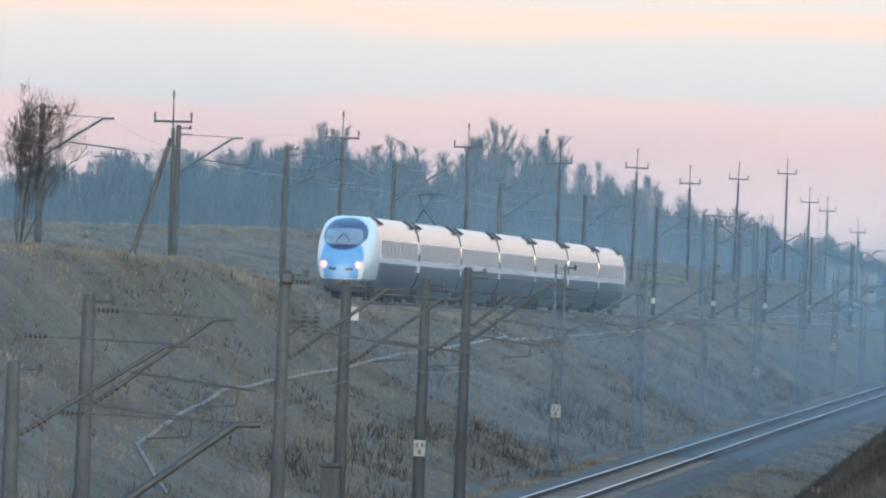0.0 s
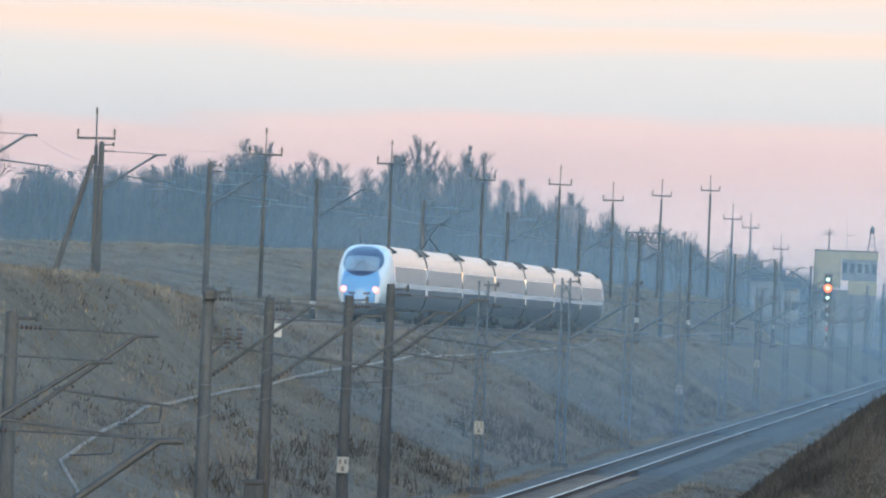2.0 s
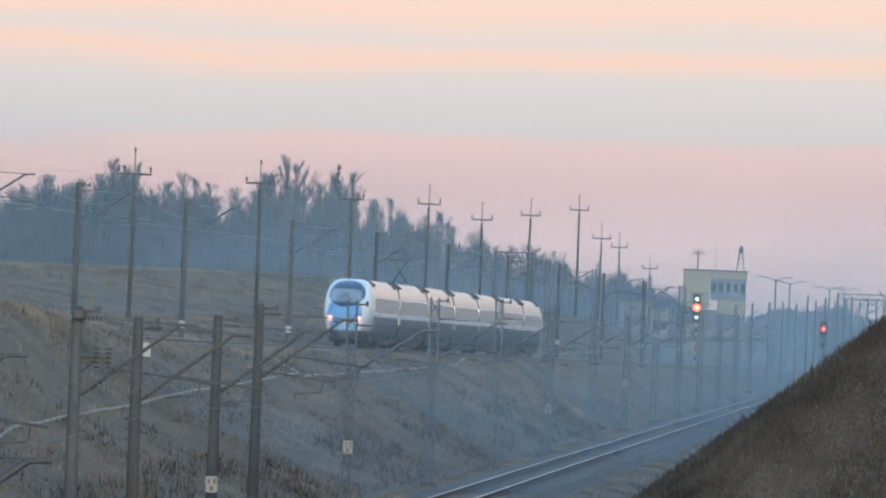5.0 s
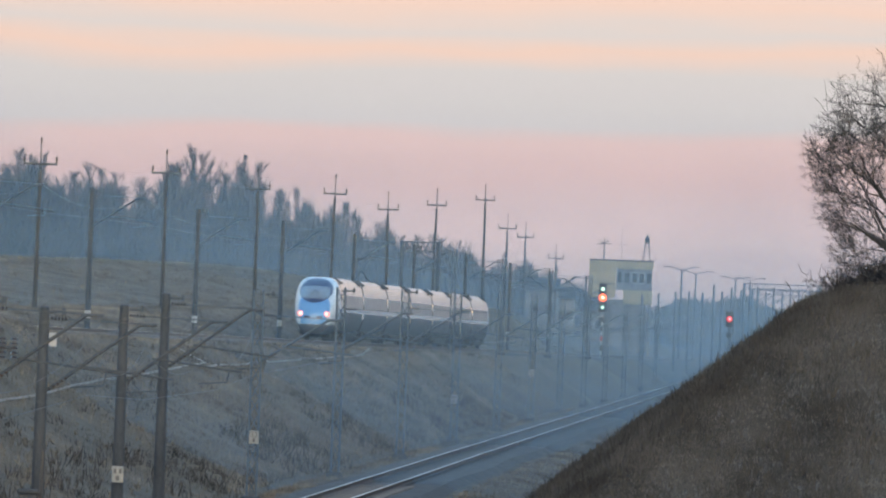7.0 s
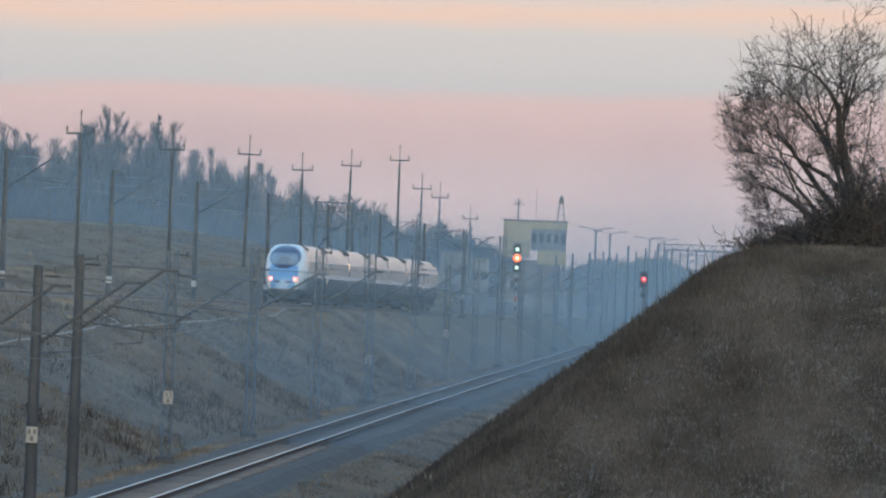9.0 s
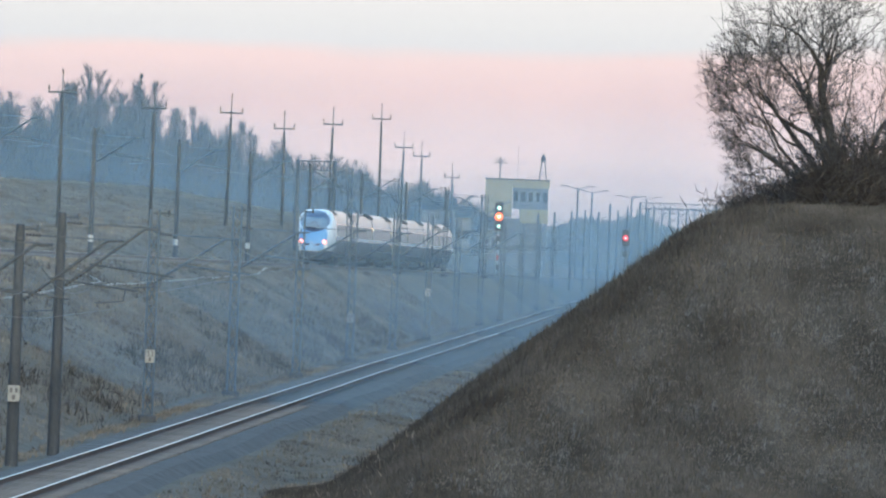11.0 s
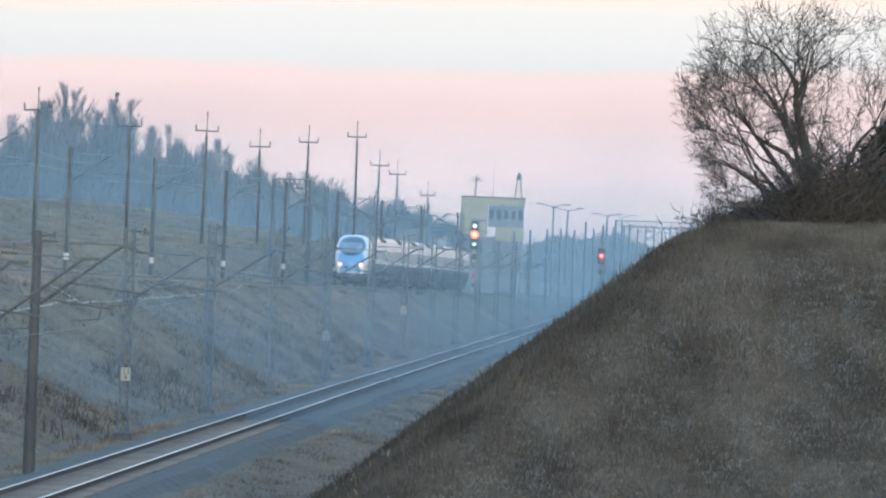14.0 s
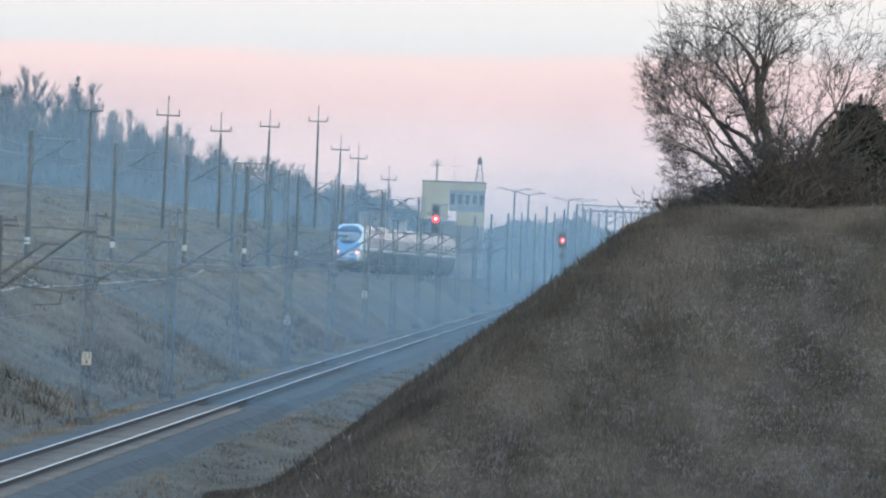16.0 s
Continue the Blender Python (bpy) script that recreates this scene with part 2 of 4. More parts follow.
def block(bm, c, size, bevel=0.0, turn=None):
    """A box about c with softened edges."""
    m = Matrix.Translation(c) @ (turn or Matrix.Identity(4)) @ Matrix.Diagonal((*size, 1))
    made = bmesh.ops.create_cube(bm, size=1, matrix=m)["verts"]
    if bevel:
        edges = list({e for v in made for e in v.link_edges})
        bmesh.ops.bevel(bm, geom=edges, offset=bevel, segments=1, affect="EDGES", profile=0.5)
    return bm


def empty(name, m, label, category, group=""):
    ob = new(name)
    ob.matrix_basis = m
    return tagged(ob, label, category, group)


def lathe(bm, rows, n=10, base=(0, 0, 0)):
    """Rings of (height, radius) round a vertical line."""
    rings = [[bm.verts.new((base[0] + r * math.cos(k * math.tau / n), base[1] + r * math.sin(k * math.tau / n), base[2] + z)) for k in range(n)] for z, r in rows]
    for lo, hi in zip(rings, rings[1:]):
        for k in range(n):
            bm.faces.new((lo[k], lo[(k + 1) % n], hi[(k + 1) % n], hi[k]))
    bm.faces.new(rings[0][::-1])
    bm.faces.new(rings[-1])
    return bm


# ---- the lie of the land ----
def step(a, b, v):
    t = np.clip((np.asarray(v, float) - a) / (b - a), 0, 1)
    return t * t * (3 - 2 * t)


def xl(y):
    return -18.63 + 0.0283 * np.asarray(y, float)          # lower track


def xu(y):
    return -51.40 + 0.04826 * np.asarray(y, float)         # upper track


def zl(y):
    return ZC + np.minimum(-6.9 + 0.00509 * np.asarray(y, float) - 0.00045 * np.maximum(np.asarray(y, float) - 560, 0), 0.0)


def zu(y):
    return ZC + 0.69 + 0.00035 * np.asarray(y, float)


LATTICE = np.random.default_rng(7).uniform(-1, 1, (256, 256))


def wave(x, y):
    """Smooth random relief of unit grain."""
    i, k = np.floor(x), np.floor(y)
    u, v = x - i, y - k
    u, v = u * u * (3 - 2 * u), v * v * (3 - 2 * v)
    i, k = i.astype(int) % 255, k.astype(int) % 255
    a, b, c, d = LATTICE[i, k], LATTICE[i + 1, k], LATTICE[i, k + 1], LATTICE[i + 1, k + 1]
    return (a * (1 - u) + b * u) * (1 - v) + (c * (1 - u) + d * u) * v


def rough(x, y):
    x, y = np.asarray(x, float), np.asarray(y, float)
    return 0.55 * wave(x * 0.35, y * 0.12) + 0.3 * wave(x * 0.9 + 40, y * 0.4 + 9) + 0.15 * wave(x * 2.3 + 11, y * 1.1 + 70)


def land(x, y):
    """Height of the ground."""
    x, y = np.asarray(x, float), np.asarray(y, float)
    a, b = xl(y), xu(y)
    low, high = zl(y) - 0.45, zu(y) - 0.45
    gap = np.maximum(a - b, 0.5)
    foot, crest = np.minimum(4.6, gap * 0.3), np.minimum(5.5, gap * 0.32)
    mound = 1.9 * step(555, 440, y) * np.exp(-((x - b - 7.0) / 3.0) ** 2)
    t = np.clip((a - foot - x) / np.maximum(gap - foot - crest, 0.3), 0, 1)
    bank = low + (high - low) * (0.75 * t + 0.25 * t * t * (3 - 2 * t)) + mound
    # field that rises beyond the upper track
    d = b - x
    near_rise = np.interp(y, (300, 635, 900, 1230, 1400, 1700), (1.2, 0.9, 2.5, 4.6, 2.6, 0.5))
    far_rise = np.interp(y, (300, 700, 1000, 1400, 1900, 2600), (4.0, 4.4, 4.8, 4.8, 6.0, 4.0))
    lean = TILT * np.maximum(x - b, -90)
    left = high + lean * step(3.6, 20, d) + near_rise * step(3.6, 12, d) + far_rise * step(6, 42, d)
    # cutting slope and hill beside the lower track
    c = x - a
    base = 6.75 + 0.03 * np.maximum(0, 320 - y)
    top = ZC + np.interp(y, (-300, 0, 200, 262, 312, 325, 600, 1000, 1400), (-6.6, -6.4, -6.0, -4.4, 1.3, 1.9, 1.9, -0.4, -0.6))
    top = top + TILT * np.clip(x, -5, 40)
    slope = low - 0.25 * step(3, 5, c) + 0.80 * 0.5 * np.log1p(np.exp(np.clip((c - base) / 0.5, -30, 30)))
    k = 0.2
    right = -k * np.log(np.exp(-np.clip((slope - top) / k, -60, 60)) + 1.0) + top
    right = np.where(top < low, np.minimum(right, low), right)
    h = np.where(x > a + 2.4, right, np.where(x > a - foot, low - 0.35 * np.exp(-((a - x - foot) / 0.8) ** 2), bank))
    h = np.where(d > 3.6, left, np.where(d > -crest, high + mound, h))
    amount = np.clip(np.minimum(np.abs(x - a) - 3.2, np.abs(x - b) - 3.2), 0, 2) * 0.07
    hill = step(7, 9, c) * step(345, 330, y)
    bumps = 0.6 * wave(x * 0.45, y * 0.06) + 0.4 * wave(x * 1.3 + 30, y * 0.2)
    return h + (rough(x, y) * (1 - hill) + bumps * hill) * amount


def ground_at(x, y):
    return float(land(x, y))


COARSE = {}


def coarse_ground(x, y):
    key = (round(x / 3), round(y / 20))
    if key not in COARSE:
        COARSE[key] = ground_at(x, y)
    return COARSE[key]


def build_ground():
    xs = np.concatenate([[-4500, -3000, -1800, -1000, -600, -400, -280, -200, -150, -120, -100, -85, -72], np.arange(-62, -8, 0.7), np.arange(-8, 34, 0.45),
                         [36, 39, 43, 48, 55, 65, 80, 110, 160, 250, 400, 700, 1200, 2200, 4500]])
    ys = np.concatenate([[-300, -150, -50, 0, 40, 80, 110], np.arange(130, 345, 1.5), np.arange(345, 700, 2.5), np.arange(700, 1300, 6), np.arange(1300, 2000, 30),
                         [2050, 2150, 2300, 2500, 2800, 3200, 3700, 4300, 4900]])
    gx, gy = np.meshgrid(xs, ys)
    gz = land(gx, gy)
    n = len(xs)
    i = np.arange(len(ys) - 1)[:, None] * n + np.arange(n - 1)[None, :]
    faces = np.stack([i, i + 1, i + n + 1, i + n], -1).reshape(-1, 4)
    ob = mesh_object("ground", np.stack([gx, gy, gz], -1).reshape(-1, 3).tolist(), faces.tolist(), M_GROUND, smooth=True)
    tagged(ob, "dry brown winter grassland with railway banks and a hill", "ground", kind="structure")


build_ground()
back = mesh_object("backdrop", [(-2600, 4300, -40), (2600, 4300, -40), (2600, 4300, 700), (-2600, 4300, 700)], [(0, 1, 2, 3)], sky_material())
back.location.z = ZC
tagged(back, "hazy evening sky with pink and grey cloud streaks", "sky", kind="structure")


# ---- railway tracks ----
def strip(rows, material, name, parent):
    """A ribbon lofted from rows of section points."""
    n = len(rows[0])
    verts = [p for r in rows for p in r]
    faces = [(k * n + j, k * n + j + 1, (k + 1) * n + j + 1, (k + 1) * n + j) for k in range(len(rows) - 1) for j in range(n - 1)]
    return mesh_object(name, verts, faces, material, parent)


def build_track(fx, fz, y0, y1, name, label):
    root = empty(name, pose(0, 0, 0), label, "railway track")
    root["kind"] = "structure"
    ys = np.arange(y0, y1 + 1, 8.0)
    bed = []
    for y in ys:
        x, z = float(fx(y)), float(fz(y))
        w = 0.12 * math.sin(y * 0.7)
        bed.append([(x - 3.3 + w, y, z - 0.9), (x - 2.0 + w, y, z - 0.22), (x + 2.0 - w, y, z - 0.22), (x + 3.3 - w, y, z - 0.9)])
    strip(bed, M_BALLAST, "ballast", root)
    for side in (-0.7525, 0.7525):
        web, head = [], []
        for y in ys:
            x, z = float(fx(y)) + side, float(fz(y))
            web.append([(x - 0.07, y, z - 0.172), (x - 0.02, y, z - 0.14), (x - 0.02, y, z - 0.04), (x - 0.036, y, z - 0.03), (x - 0.036, y, z - 0.005),
                        (x + 0.036, y, z - 0.005), (x + 0.036, y, z - 0.03), (x + 0.02, y, z - 0.04), (x + 0.02, y, z - 0.14), (x + 0.07, y, z - 0.172)])
            head.append([(x - 0.037, y, z - 0.012), (x - 0.03, y, z), (x + 0.03, y, z), (x + 0.037, y, z - 0.012)])
        rail = strip(web, M_RUST, "rail", root)
        strip(head, M_RAIL, "running_surface", rail)
    bm = bmesh.new()
    block(bm, (0, 0, -0.1), (2.5, 0.26, 0.2), 0.02)
    first = part("sleeper", bm, M_SLEEPER, root)
    y, count = y0 + 0.3, 0
    first.matrix_basis = pose(float(fx(y)), y, float(fz(y)) - 0.165)
    while count < 290 and y < y1 - 1:
        y += 0.6 if name.startswith("lower") else 1.2
        ob = first.copy()
        scene.collection.objects.link(ob)
        ob.matrix_basis = pose(float(fx(y)), y, float(fz(y)) - 0.165 + random.uniform(-0.01, 0.01), 0, 0, random.uniform(-1, 1))
        count += 1
    return root


build_track(xl, zl, 296, 1450, "lower_railway_track", "single track with bright worn rails on grey ballast")
build_track(xu, zu, 420, 1480, "upper_railway_track", "single track on the embankment, rails on grey ballast")


# ---- overhead line masts ----
def post_concrete(root, h, r):
    bm = bmesh.new()
    lathe(bm, [(-1.2, r * 1.12), (0, r * 1.08), (h * 0.5, r * 0.9), (h - 0.05, r * 0.74), (h, r * 0.68)], 12)
    part("post", bm, M_CONCRETE, root, smooth=True)
    for z in (h - 0.45, h - 2.0, h - 2.5):
        bm = bmesh.new()
        lathe(bm, [(z, r * 0.86), (z + 0.09, r * 0.86)], 12)
        part("clamp_band", bm, M_DARKSTEEL, root)


def post_steel(root, h, r):
    bm = bmesh.new()
    for s in (-1, 1):
        block(bm, (s * r * 0.8, 0, h / 2 - 0.6), (0.07, 0.2, h + 1.2), 0.008)
    part("post", bm, M_STEEL, root)
    bm = bmesh.new()
    z, s = 0.3, 1
    while z < h - 0.5:
        tube(bm, (-s * r * 0.75, -0.1, z), (s * r * 0.75, -0.1, z + 0.55), 0.018, n=4)
        tube(bm, (s * r * 0.75, 0.1, z), (-s * r * 0.75, 0.1, z + 0.55), 0.018, n=4)
        z, s = z + 0.55, -s
    part("lacing", bm, M_STEEL, root, kind="stuff")
    bm = bmesh.new()
    block(bm, (0, 0, 0.0), (0.6, 0.6, 0.5), 0.04)
    part("footing", bm, M_CONCRETE, root)


def insulator(bm, a, b, r=0.055):
    a, b = Vector(a), Vector(b)
    for k in range(5):
        p, q = a.lerp(b, (k + 0.1) / 5), a.lerp(b, (k + 0.6) / 5)
        tube(bm, p, q, r, r * 0.6, n=8)
    return bm


def overhead_mast(x, y, h, reach, steel, label, group, low, r=0.17, plate=None, band=False, rise=1.5, thick=1.0, digits=''):
    z = ground_at(x, y)
    root = empty("overhead_line_mast", pose(x, y, z, 0, 0, random.uniform(-6, 6)), label, "catenary mast", group)
    top = h - z                       # h: level of the mast's head
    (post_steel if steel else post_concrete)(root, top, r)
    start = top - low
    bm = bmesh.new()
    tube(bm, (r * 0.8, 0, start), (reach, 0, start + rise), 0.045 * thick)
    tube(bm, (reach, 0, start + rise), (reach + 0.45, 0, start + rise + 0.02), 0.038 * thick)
    # steel and slim masts get the steel with haze in its colour
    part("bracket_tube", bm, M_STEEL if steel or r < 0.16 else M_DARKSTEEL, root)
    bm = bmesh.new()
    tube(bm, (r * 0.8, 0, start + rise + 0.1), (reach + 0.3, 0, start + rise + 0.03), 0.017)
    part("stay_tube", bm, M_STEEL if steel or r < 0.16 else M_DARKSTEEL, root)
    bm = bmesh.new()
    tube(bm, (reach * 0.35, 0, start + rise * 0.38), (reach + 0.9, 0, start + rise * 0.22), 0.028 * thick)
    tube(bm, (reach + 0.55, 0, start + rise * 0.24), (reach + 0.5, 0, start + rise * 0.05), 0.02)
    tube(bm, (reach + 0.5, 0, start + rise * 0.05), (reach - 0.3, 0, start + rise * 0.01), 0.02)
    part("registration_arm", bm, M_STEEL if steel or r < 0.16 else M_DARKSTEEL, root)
    bm = bmesh.new()
    insulator(bm, (r, 0, start + 0.02), (r + 0.5, 0, start + 0.02 + 0.5 * rise / reach))
    part("insulator", bm, M_CERAMIC, root)
    bm = bmesh.new()
    insulator(bm, (r, 0, start + rise + 0.1), (r + 0.45, 0, start + rise + 0.09))
    part("insulator", bm, M_CERAMIC, root)
    bm = bmesh.new()
    tube(bm, (0, 0, top - 0.15), (0.55, 0, top - 0.12), 0.03)
    tube(bm, (0.5, 0, top - 0.2), (0.5, 0, top - 0.02), 0.05)
    part("earth_wire_bracket", bm, M_DARKSTEEL, root)
    if plate:
        bm = bmesh.new()
        block(bm, (0, -r - 0.07, plate - z), (0.34, 0.03, 0.46), 0.02)
        sign = part("number_plate", bm, M_PLATE, root, "small white plate with dark marks")
        if digits:
            text = bpy.data.curves.new("digits", "FONT")
            text.body, text.size, text.align_x, text.extrude = digits, 0.26, "CENTER", 0.004
            flat = new("digits", text)
            me = bpy.data.meshes.new_from_object(flat.evaluated_get(bpy.context.evaluated_depsgraph_get()))
            bpy.data.objects.remove(flat)
            me.materials.append(M_MARK)
            number = new("digits", me)
            number.parent = sign
            number.matrix_basis = pose(0, -r - 0.09, plate - z + 0.0, 90, 0, 0)
        for dx, dz, w in ((0.0, -0.11, 0.09),) if digits else ((-0.07, 0.09, 0.07), (0.07, 0.09, 0.07), (0.0, -0.11, 0.09)):
            bm = bmesh.new()
            block(bm, (dx, -r - 0.09, plate - z + dz), (w, 0.008, 0.13))
            part("marking", bm, M_MARK, sign)
    if band:
        bm = bmesh.new()
        lathe(bm, [(band - z - 0.2, r * 1.05), (band - z + 0.2, r * 1.04)], 12)
        part("painted_band", bm, M_SIGN, root)
    return root


# lower line: along-track place, sideways shift, head level over the eye, steel, plate
LOW_MASTS = ((235, -0.12, -0.42, 0, 0), (248, 0.15, 0.86, 0, 0), (304, 0.0, 1.66, 0, 0), (326, 0.0, 1.49, 0, 0), (355, 0.3, 1.67, 0, -3.07), (372, 0.5, 2.08, 0, 0), (437, 0.0, 2.55, 1, -2.5),
             (503, 0, 3.05, 1, 0), (570, 0, 3.37, 1, 0), (640, 0, 3.55, 1, -1.75), (710, 0, 3.94, 1, 0), (778, 0, 4.2, 1, -0.55), (845, 0, 4.4, 1, 0), (912, 0, 4.6, 1, 0.0), (980, 0, 4.8, 1, 0),
             (1050, 0, 5.0, 1, 0), (1120, 0, 5.2, 1, 0), (1190, 0, 5.4, 1, 0))
low_tips = []
for y, shift, head, steel, plate in LOW_MASTS:
    x = -21.63 + 0.0283 * y + shift
    head, x = head + TILT * x, x - TILT * head
    first = y == 235
    mast = overhead_mast(x, y, ZC + head, 2.8 if first else 2.45, steel, "steel lattice overhead line mast beside the lower track" if steel else "round concrete overhead line mast beside the lower track",
                  "masts of the lower track", 2.45 if steel else 1.36 if first else 2.15, 0.2 if steel else 0.17, ZC + plate + TILT * x if plate else None, rise=1.5 if steel else 1.75, digits='33' if y == 437 else '')
    h = ZC + head - mast.matrix_basis.translation.z
    if y == 304:
        bm = bmesh.new()
        tube(bm, (0.15, 0, h - 1.25), (0.85, 0, h - 1.22), 0.04)
        tube(bm, (0.15, 0, h - 1.6), (0.5, 0, h - 1.25), 0.03)
        part("switch_bracket", bm, M_DARKSTEEL, mast)
        for dx in (0.5, 0.78):
            bm = bmesh.new()
            insulator(bm, (dx, 0, h - 1.5), (dx, 0, h - 0.95), 0.1)
            part("switch_insulator", bm, M_CERAMIC, mast)
        bm = bmesh.new()
        block(bm, (0.05, -0.02, h - 0.22), (0.36, 0.4, 0.34), 0.08)
        part("head_cap", bm, M_DARKSTEEL, mast)
    if y == 326:
        bm = bmesh.new()
        block(bm, (0.24, -0.1, h - 0.85), (0.2, 0.05, 0.36), 0.02)
        part("white_plate", bm, M_SIGN, mast, "small blank white plate")
    low_tips.append(Vector((x + 2.6, y, ZC + head - 0.95)))
p = place(-600, 862, 232)
overhead_mast(p.x, p.y, p.z, 3.4, False, "low concrete line mast with a long bracket tube", "masts of the lower track", 0.9, 0.17, rise=2.42, thick=1.7)

UP_MASTS = ((447, 8.95), (492, 9.1), (545, 9.16), (596, 9.03), (657, 9.14), (731, 8.94), (803, 9.03), (876, 9.0), (948, 8.9), (1020, 8.8), (1092, 8.7), (1165, 8.6), (1240, 8.5))
up_tips = []
for y, head in UP_MASTS:
    x = -54.24 + 0.04826 * y
    head, x = head + TILT * x, x - TILT * head
    overhead_mast(x, y, ZC + head, 2.35, False, "slim concrete overhead line mast beside the upper track", "masts of the upper track", 2.0, 0.15, thick=1.15,
                  band=ZC + 2.6 + TILT * x if y > 560 else False)
    up_tips.append(Vector((x + 2.7, y, ZC + head - 0.5)))
# masts on the other side of the upper track
for y, head in ((890, 8.1), (960, 8.0), (1035, 7.9), (1110, 7.8)):
    x = -51.34 + 0.04826 * y + 2.9
    z = ground_at(x, y)
    ob = overhead_mast(x, y, ZC + head + TILT * x, 2.3, True, "steel lattice overhead line mast across the upper track", "masts across the upper track", 1.9, 0.18)
    ob.rotation_euler.z = math.pi


def wire(points, name, label, sag, drop, r):
    """Carrying wire, contact wire and droppers over a row of masts."""
    root = empty(name, pose(0, 0, 0), label, "overhead wire")
    carry, contact, hang = bmesh.new(), bmesh.new(), bmesh.new()
    for p, q in zip(points, points[1:]):
        n = 10
        line = []
        for k in range(n + 1):
            t = k / n
            u = p.lerp(q, t)
            line.append((u - Vector((0, 0, sag * 4 * t * (1 - t))), u - Vector((0, 0, drop))))
        for (a, c), (b, d) in zip(line, line[1:]):
            tube(carry, a, b, r, n=4)
            tube(contact, c, d, r, n=4)
        for a, c in line[1:-1]:
            tube(hang, a, c, r * 0.5, n=3)
    part("carrying_wire", carry, M_DARKSTEEL, root)
    part("contact_wire", contact, M_DARKSTEEL, root)
    part("dropper", hang, M_DARKSTEEL, root, kind="stuff")


wire([p for p in low_tips], "lower_overhead_wire", "thin dark overhead wires above the lower track", 0.8, 1.35, 0.0075)
wire([p for p in up_tips], "upper_overhead_wire", "thin dark overhead wires above the upper track", 0.8, 1.3, 0.006)


# ---- power line poles ----
def utility_pole(x, y, top, arm, strut=False):
    z = ground_at(x, y)
    h = ZC + top - z
    root = empty("utility_pole", pose(x, y, z, random.uniform(-1, 1), random.uniform(-1.2, 1.2), random.uniform(-8, 8)), "dark wooden power line pole with a short cross-arm", "utility pole", "power line poles")
    bm = bmesh.new()
    lathe(bm, [(-1.0, 0.15), (h * 0.5, 0.12), (h - 1.6, 0.1)], 9)
    part("pole", bm, M_WOODPOLE, root, smooth=True)
    bm = bmesh.new()
    tube(bm, (0, 0, h - 1.65), (0, 0, h - 0.1), 0.05, 0.035)
    part("head_rod", bm, M_DARKSTEEL, root)
    bm = bmesh.new()
    block(bm, (0, -0.1, h - 1.25), (arm, 0.12, 0.12), 0.02)
    part("crossarm", bm, M_DARKSTEEL, root)
    for dx, dz in ((-arm / 2 + 0.06, h - 1.2), (arm / 2 - 0.06, h - 1.2), (0, h - 0.12)):
        bm = bmesh.new()
        lathe(bm, [(0, 0.035), (0.12, 0.035), (0.14, 0.06), (0.3, 0.06), (0.36, 0.045), (0.42, 0.025)], 8, (dx, -0.1 if dx else 0, dz))
        part("insulator", bm, M_CERAMIC, root)
    if strut:
        bm = bmesh.new()
        tube(bm, (-0.1, 0, h - 2.1), (-2.9, 0.3, -1.6), 0.13, 0.17, 8)
        part("strut", bm, M_WOODPOLE, root)
    return Vector((x, y, ZC + top - 1.0)), arm


poles = []
for px, top, arm in ((-373, 12.08, 1.95), (-79, 12.77, 1.95), (145, 13.66, 1.9), (307, 13.8, 1.85), (440, 14.6, 1.85), (538, 14.25, 1.8), (620, 15.5, 1.8), (709, 17.1, 1.9),
                     (747, 14.8, 1.9), (780, 14.3, 1.8), (835, 12.7, 1.7)):
    y = 63.3 / (0.04826 - (px - 784) / F)
    x = (px - 784) * y / F
    poles.append(utility_pole(x - TILT * top, y, top + TILT * x, arm, px == -373))
for s in (-0.46, 0.46):
    bm = bmesh.new()
    for (p, w), (q, v) in zip(poles, poles[1:]):
        a, b = p + Vector((s * w, -0.1, 0.2)), q + Vector((s * v, -0.1, 0.2))
        pts = [a.lerp(b, k / 6) - Vector((0, 0, 0.7 * 4 * k / 6 * (1 - k / 6))) for k in range(7)]
        for c, d in zip(pts, pts[1:]):
            tube(bm, c, d, 0.0045, n=3)
    tagged(part("power_line_wire", bm, M_DARKSTEEL), "thin dark conductor strung between wooden poles", "wire", "power line wires")


# ---- the train ----
def section(w, z0, z1, n=40, soft=0.0):
    """A carriage's outline: round roof, nearly upright sides, tucked-in skirt. Points go round from the roof's middle."""
    pts = []
    for k in range(n):
        a = math.tau * k / n
        c, s = math.cos(a), math.sin(a)
        e = (0.5 if c > 0 else 0.5) + 0.42 * soft
        x = w * math.copysign(abs(s) ** (0.48 + 0.42 * soft), s)
        z = math.copysign(abs(c) ** e, c)
        if z < 0:
            x *= 1 - 0.16 * z * z
        else:
            x *= 1 - 0.13 * z ** 2
        pts.append((x, (z0 + z1) / 2 + (z1 - z0) / 2 * z))
    return pts


def loft(bm, rows):
    rings = [[bm.verts.new(p) for p in r] for r in rows]
    n = len(rings[0])
    for a, b in zip(rings, rings[1:]):
        for k in range(n):
            bm.faces.new((a[k], b[k], b[(k + 1) % n], a[(k + 1) % n]))
    bm.faces.new(rings[0])
    bm.faces.new(rings[-1][::-1])
    return bm


BODY_LOW, BODY_TOP, HALF, BELT = 0.42, 3.98, 1.41, 2.0


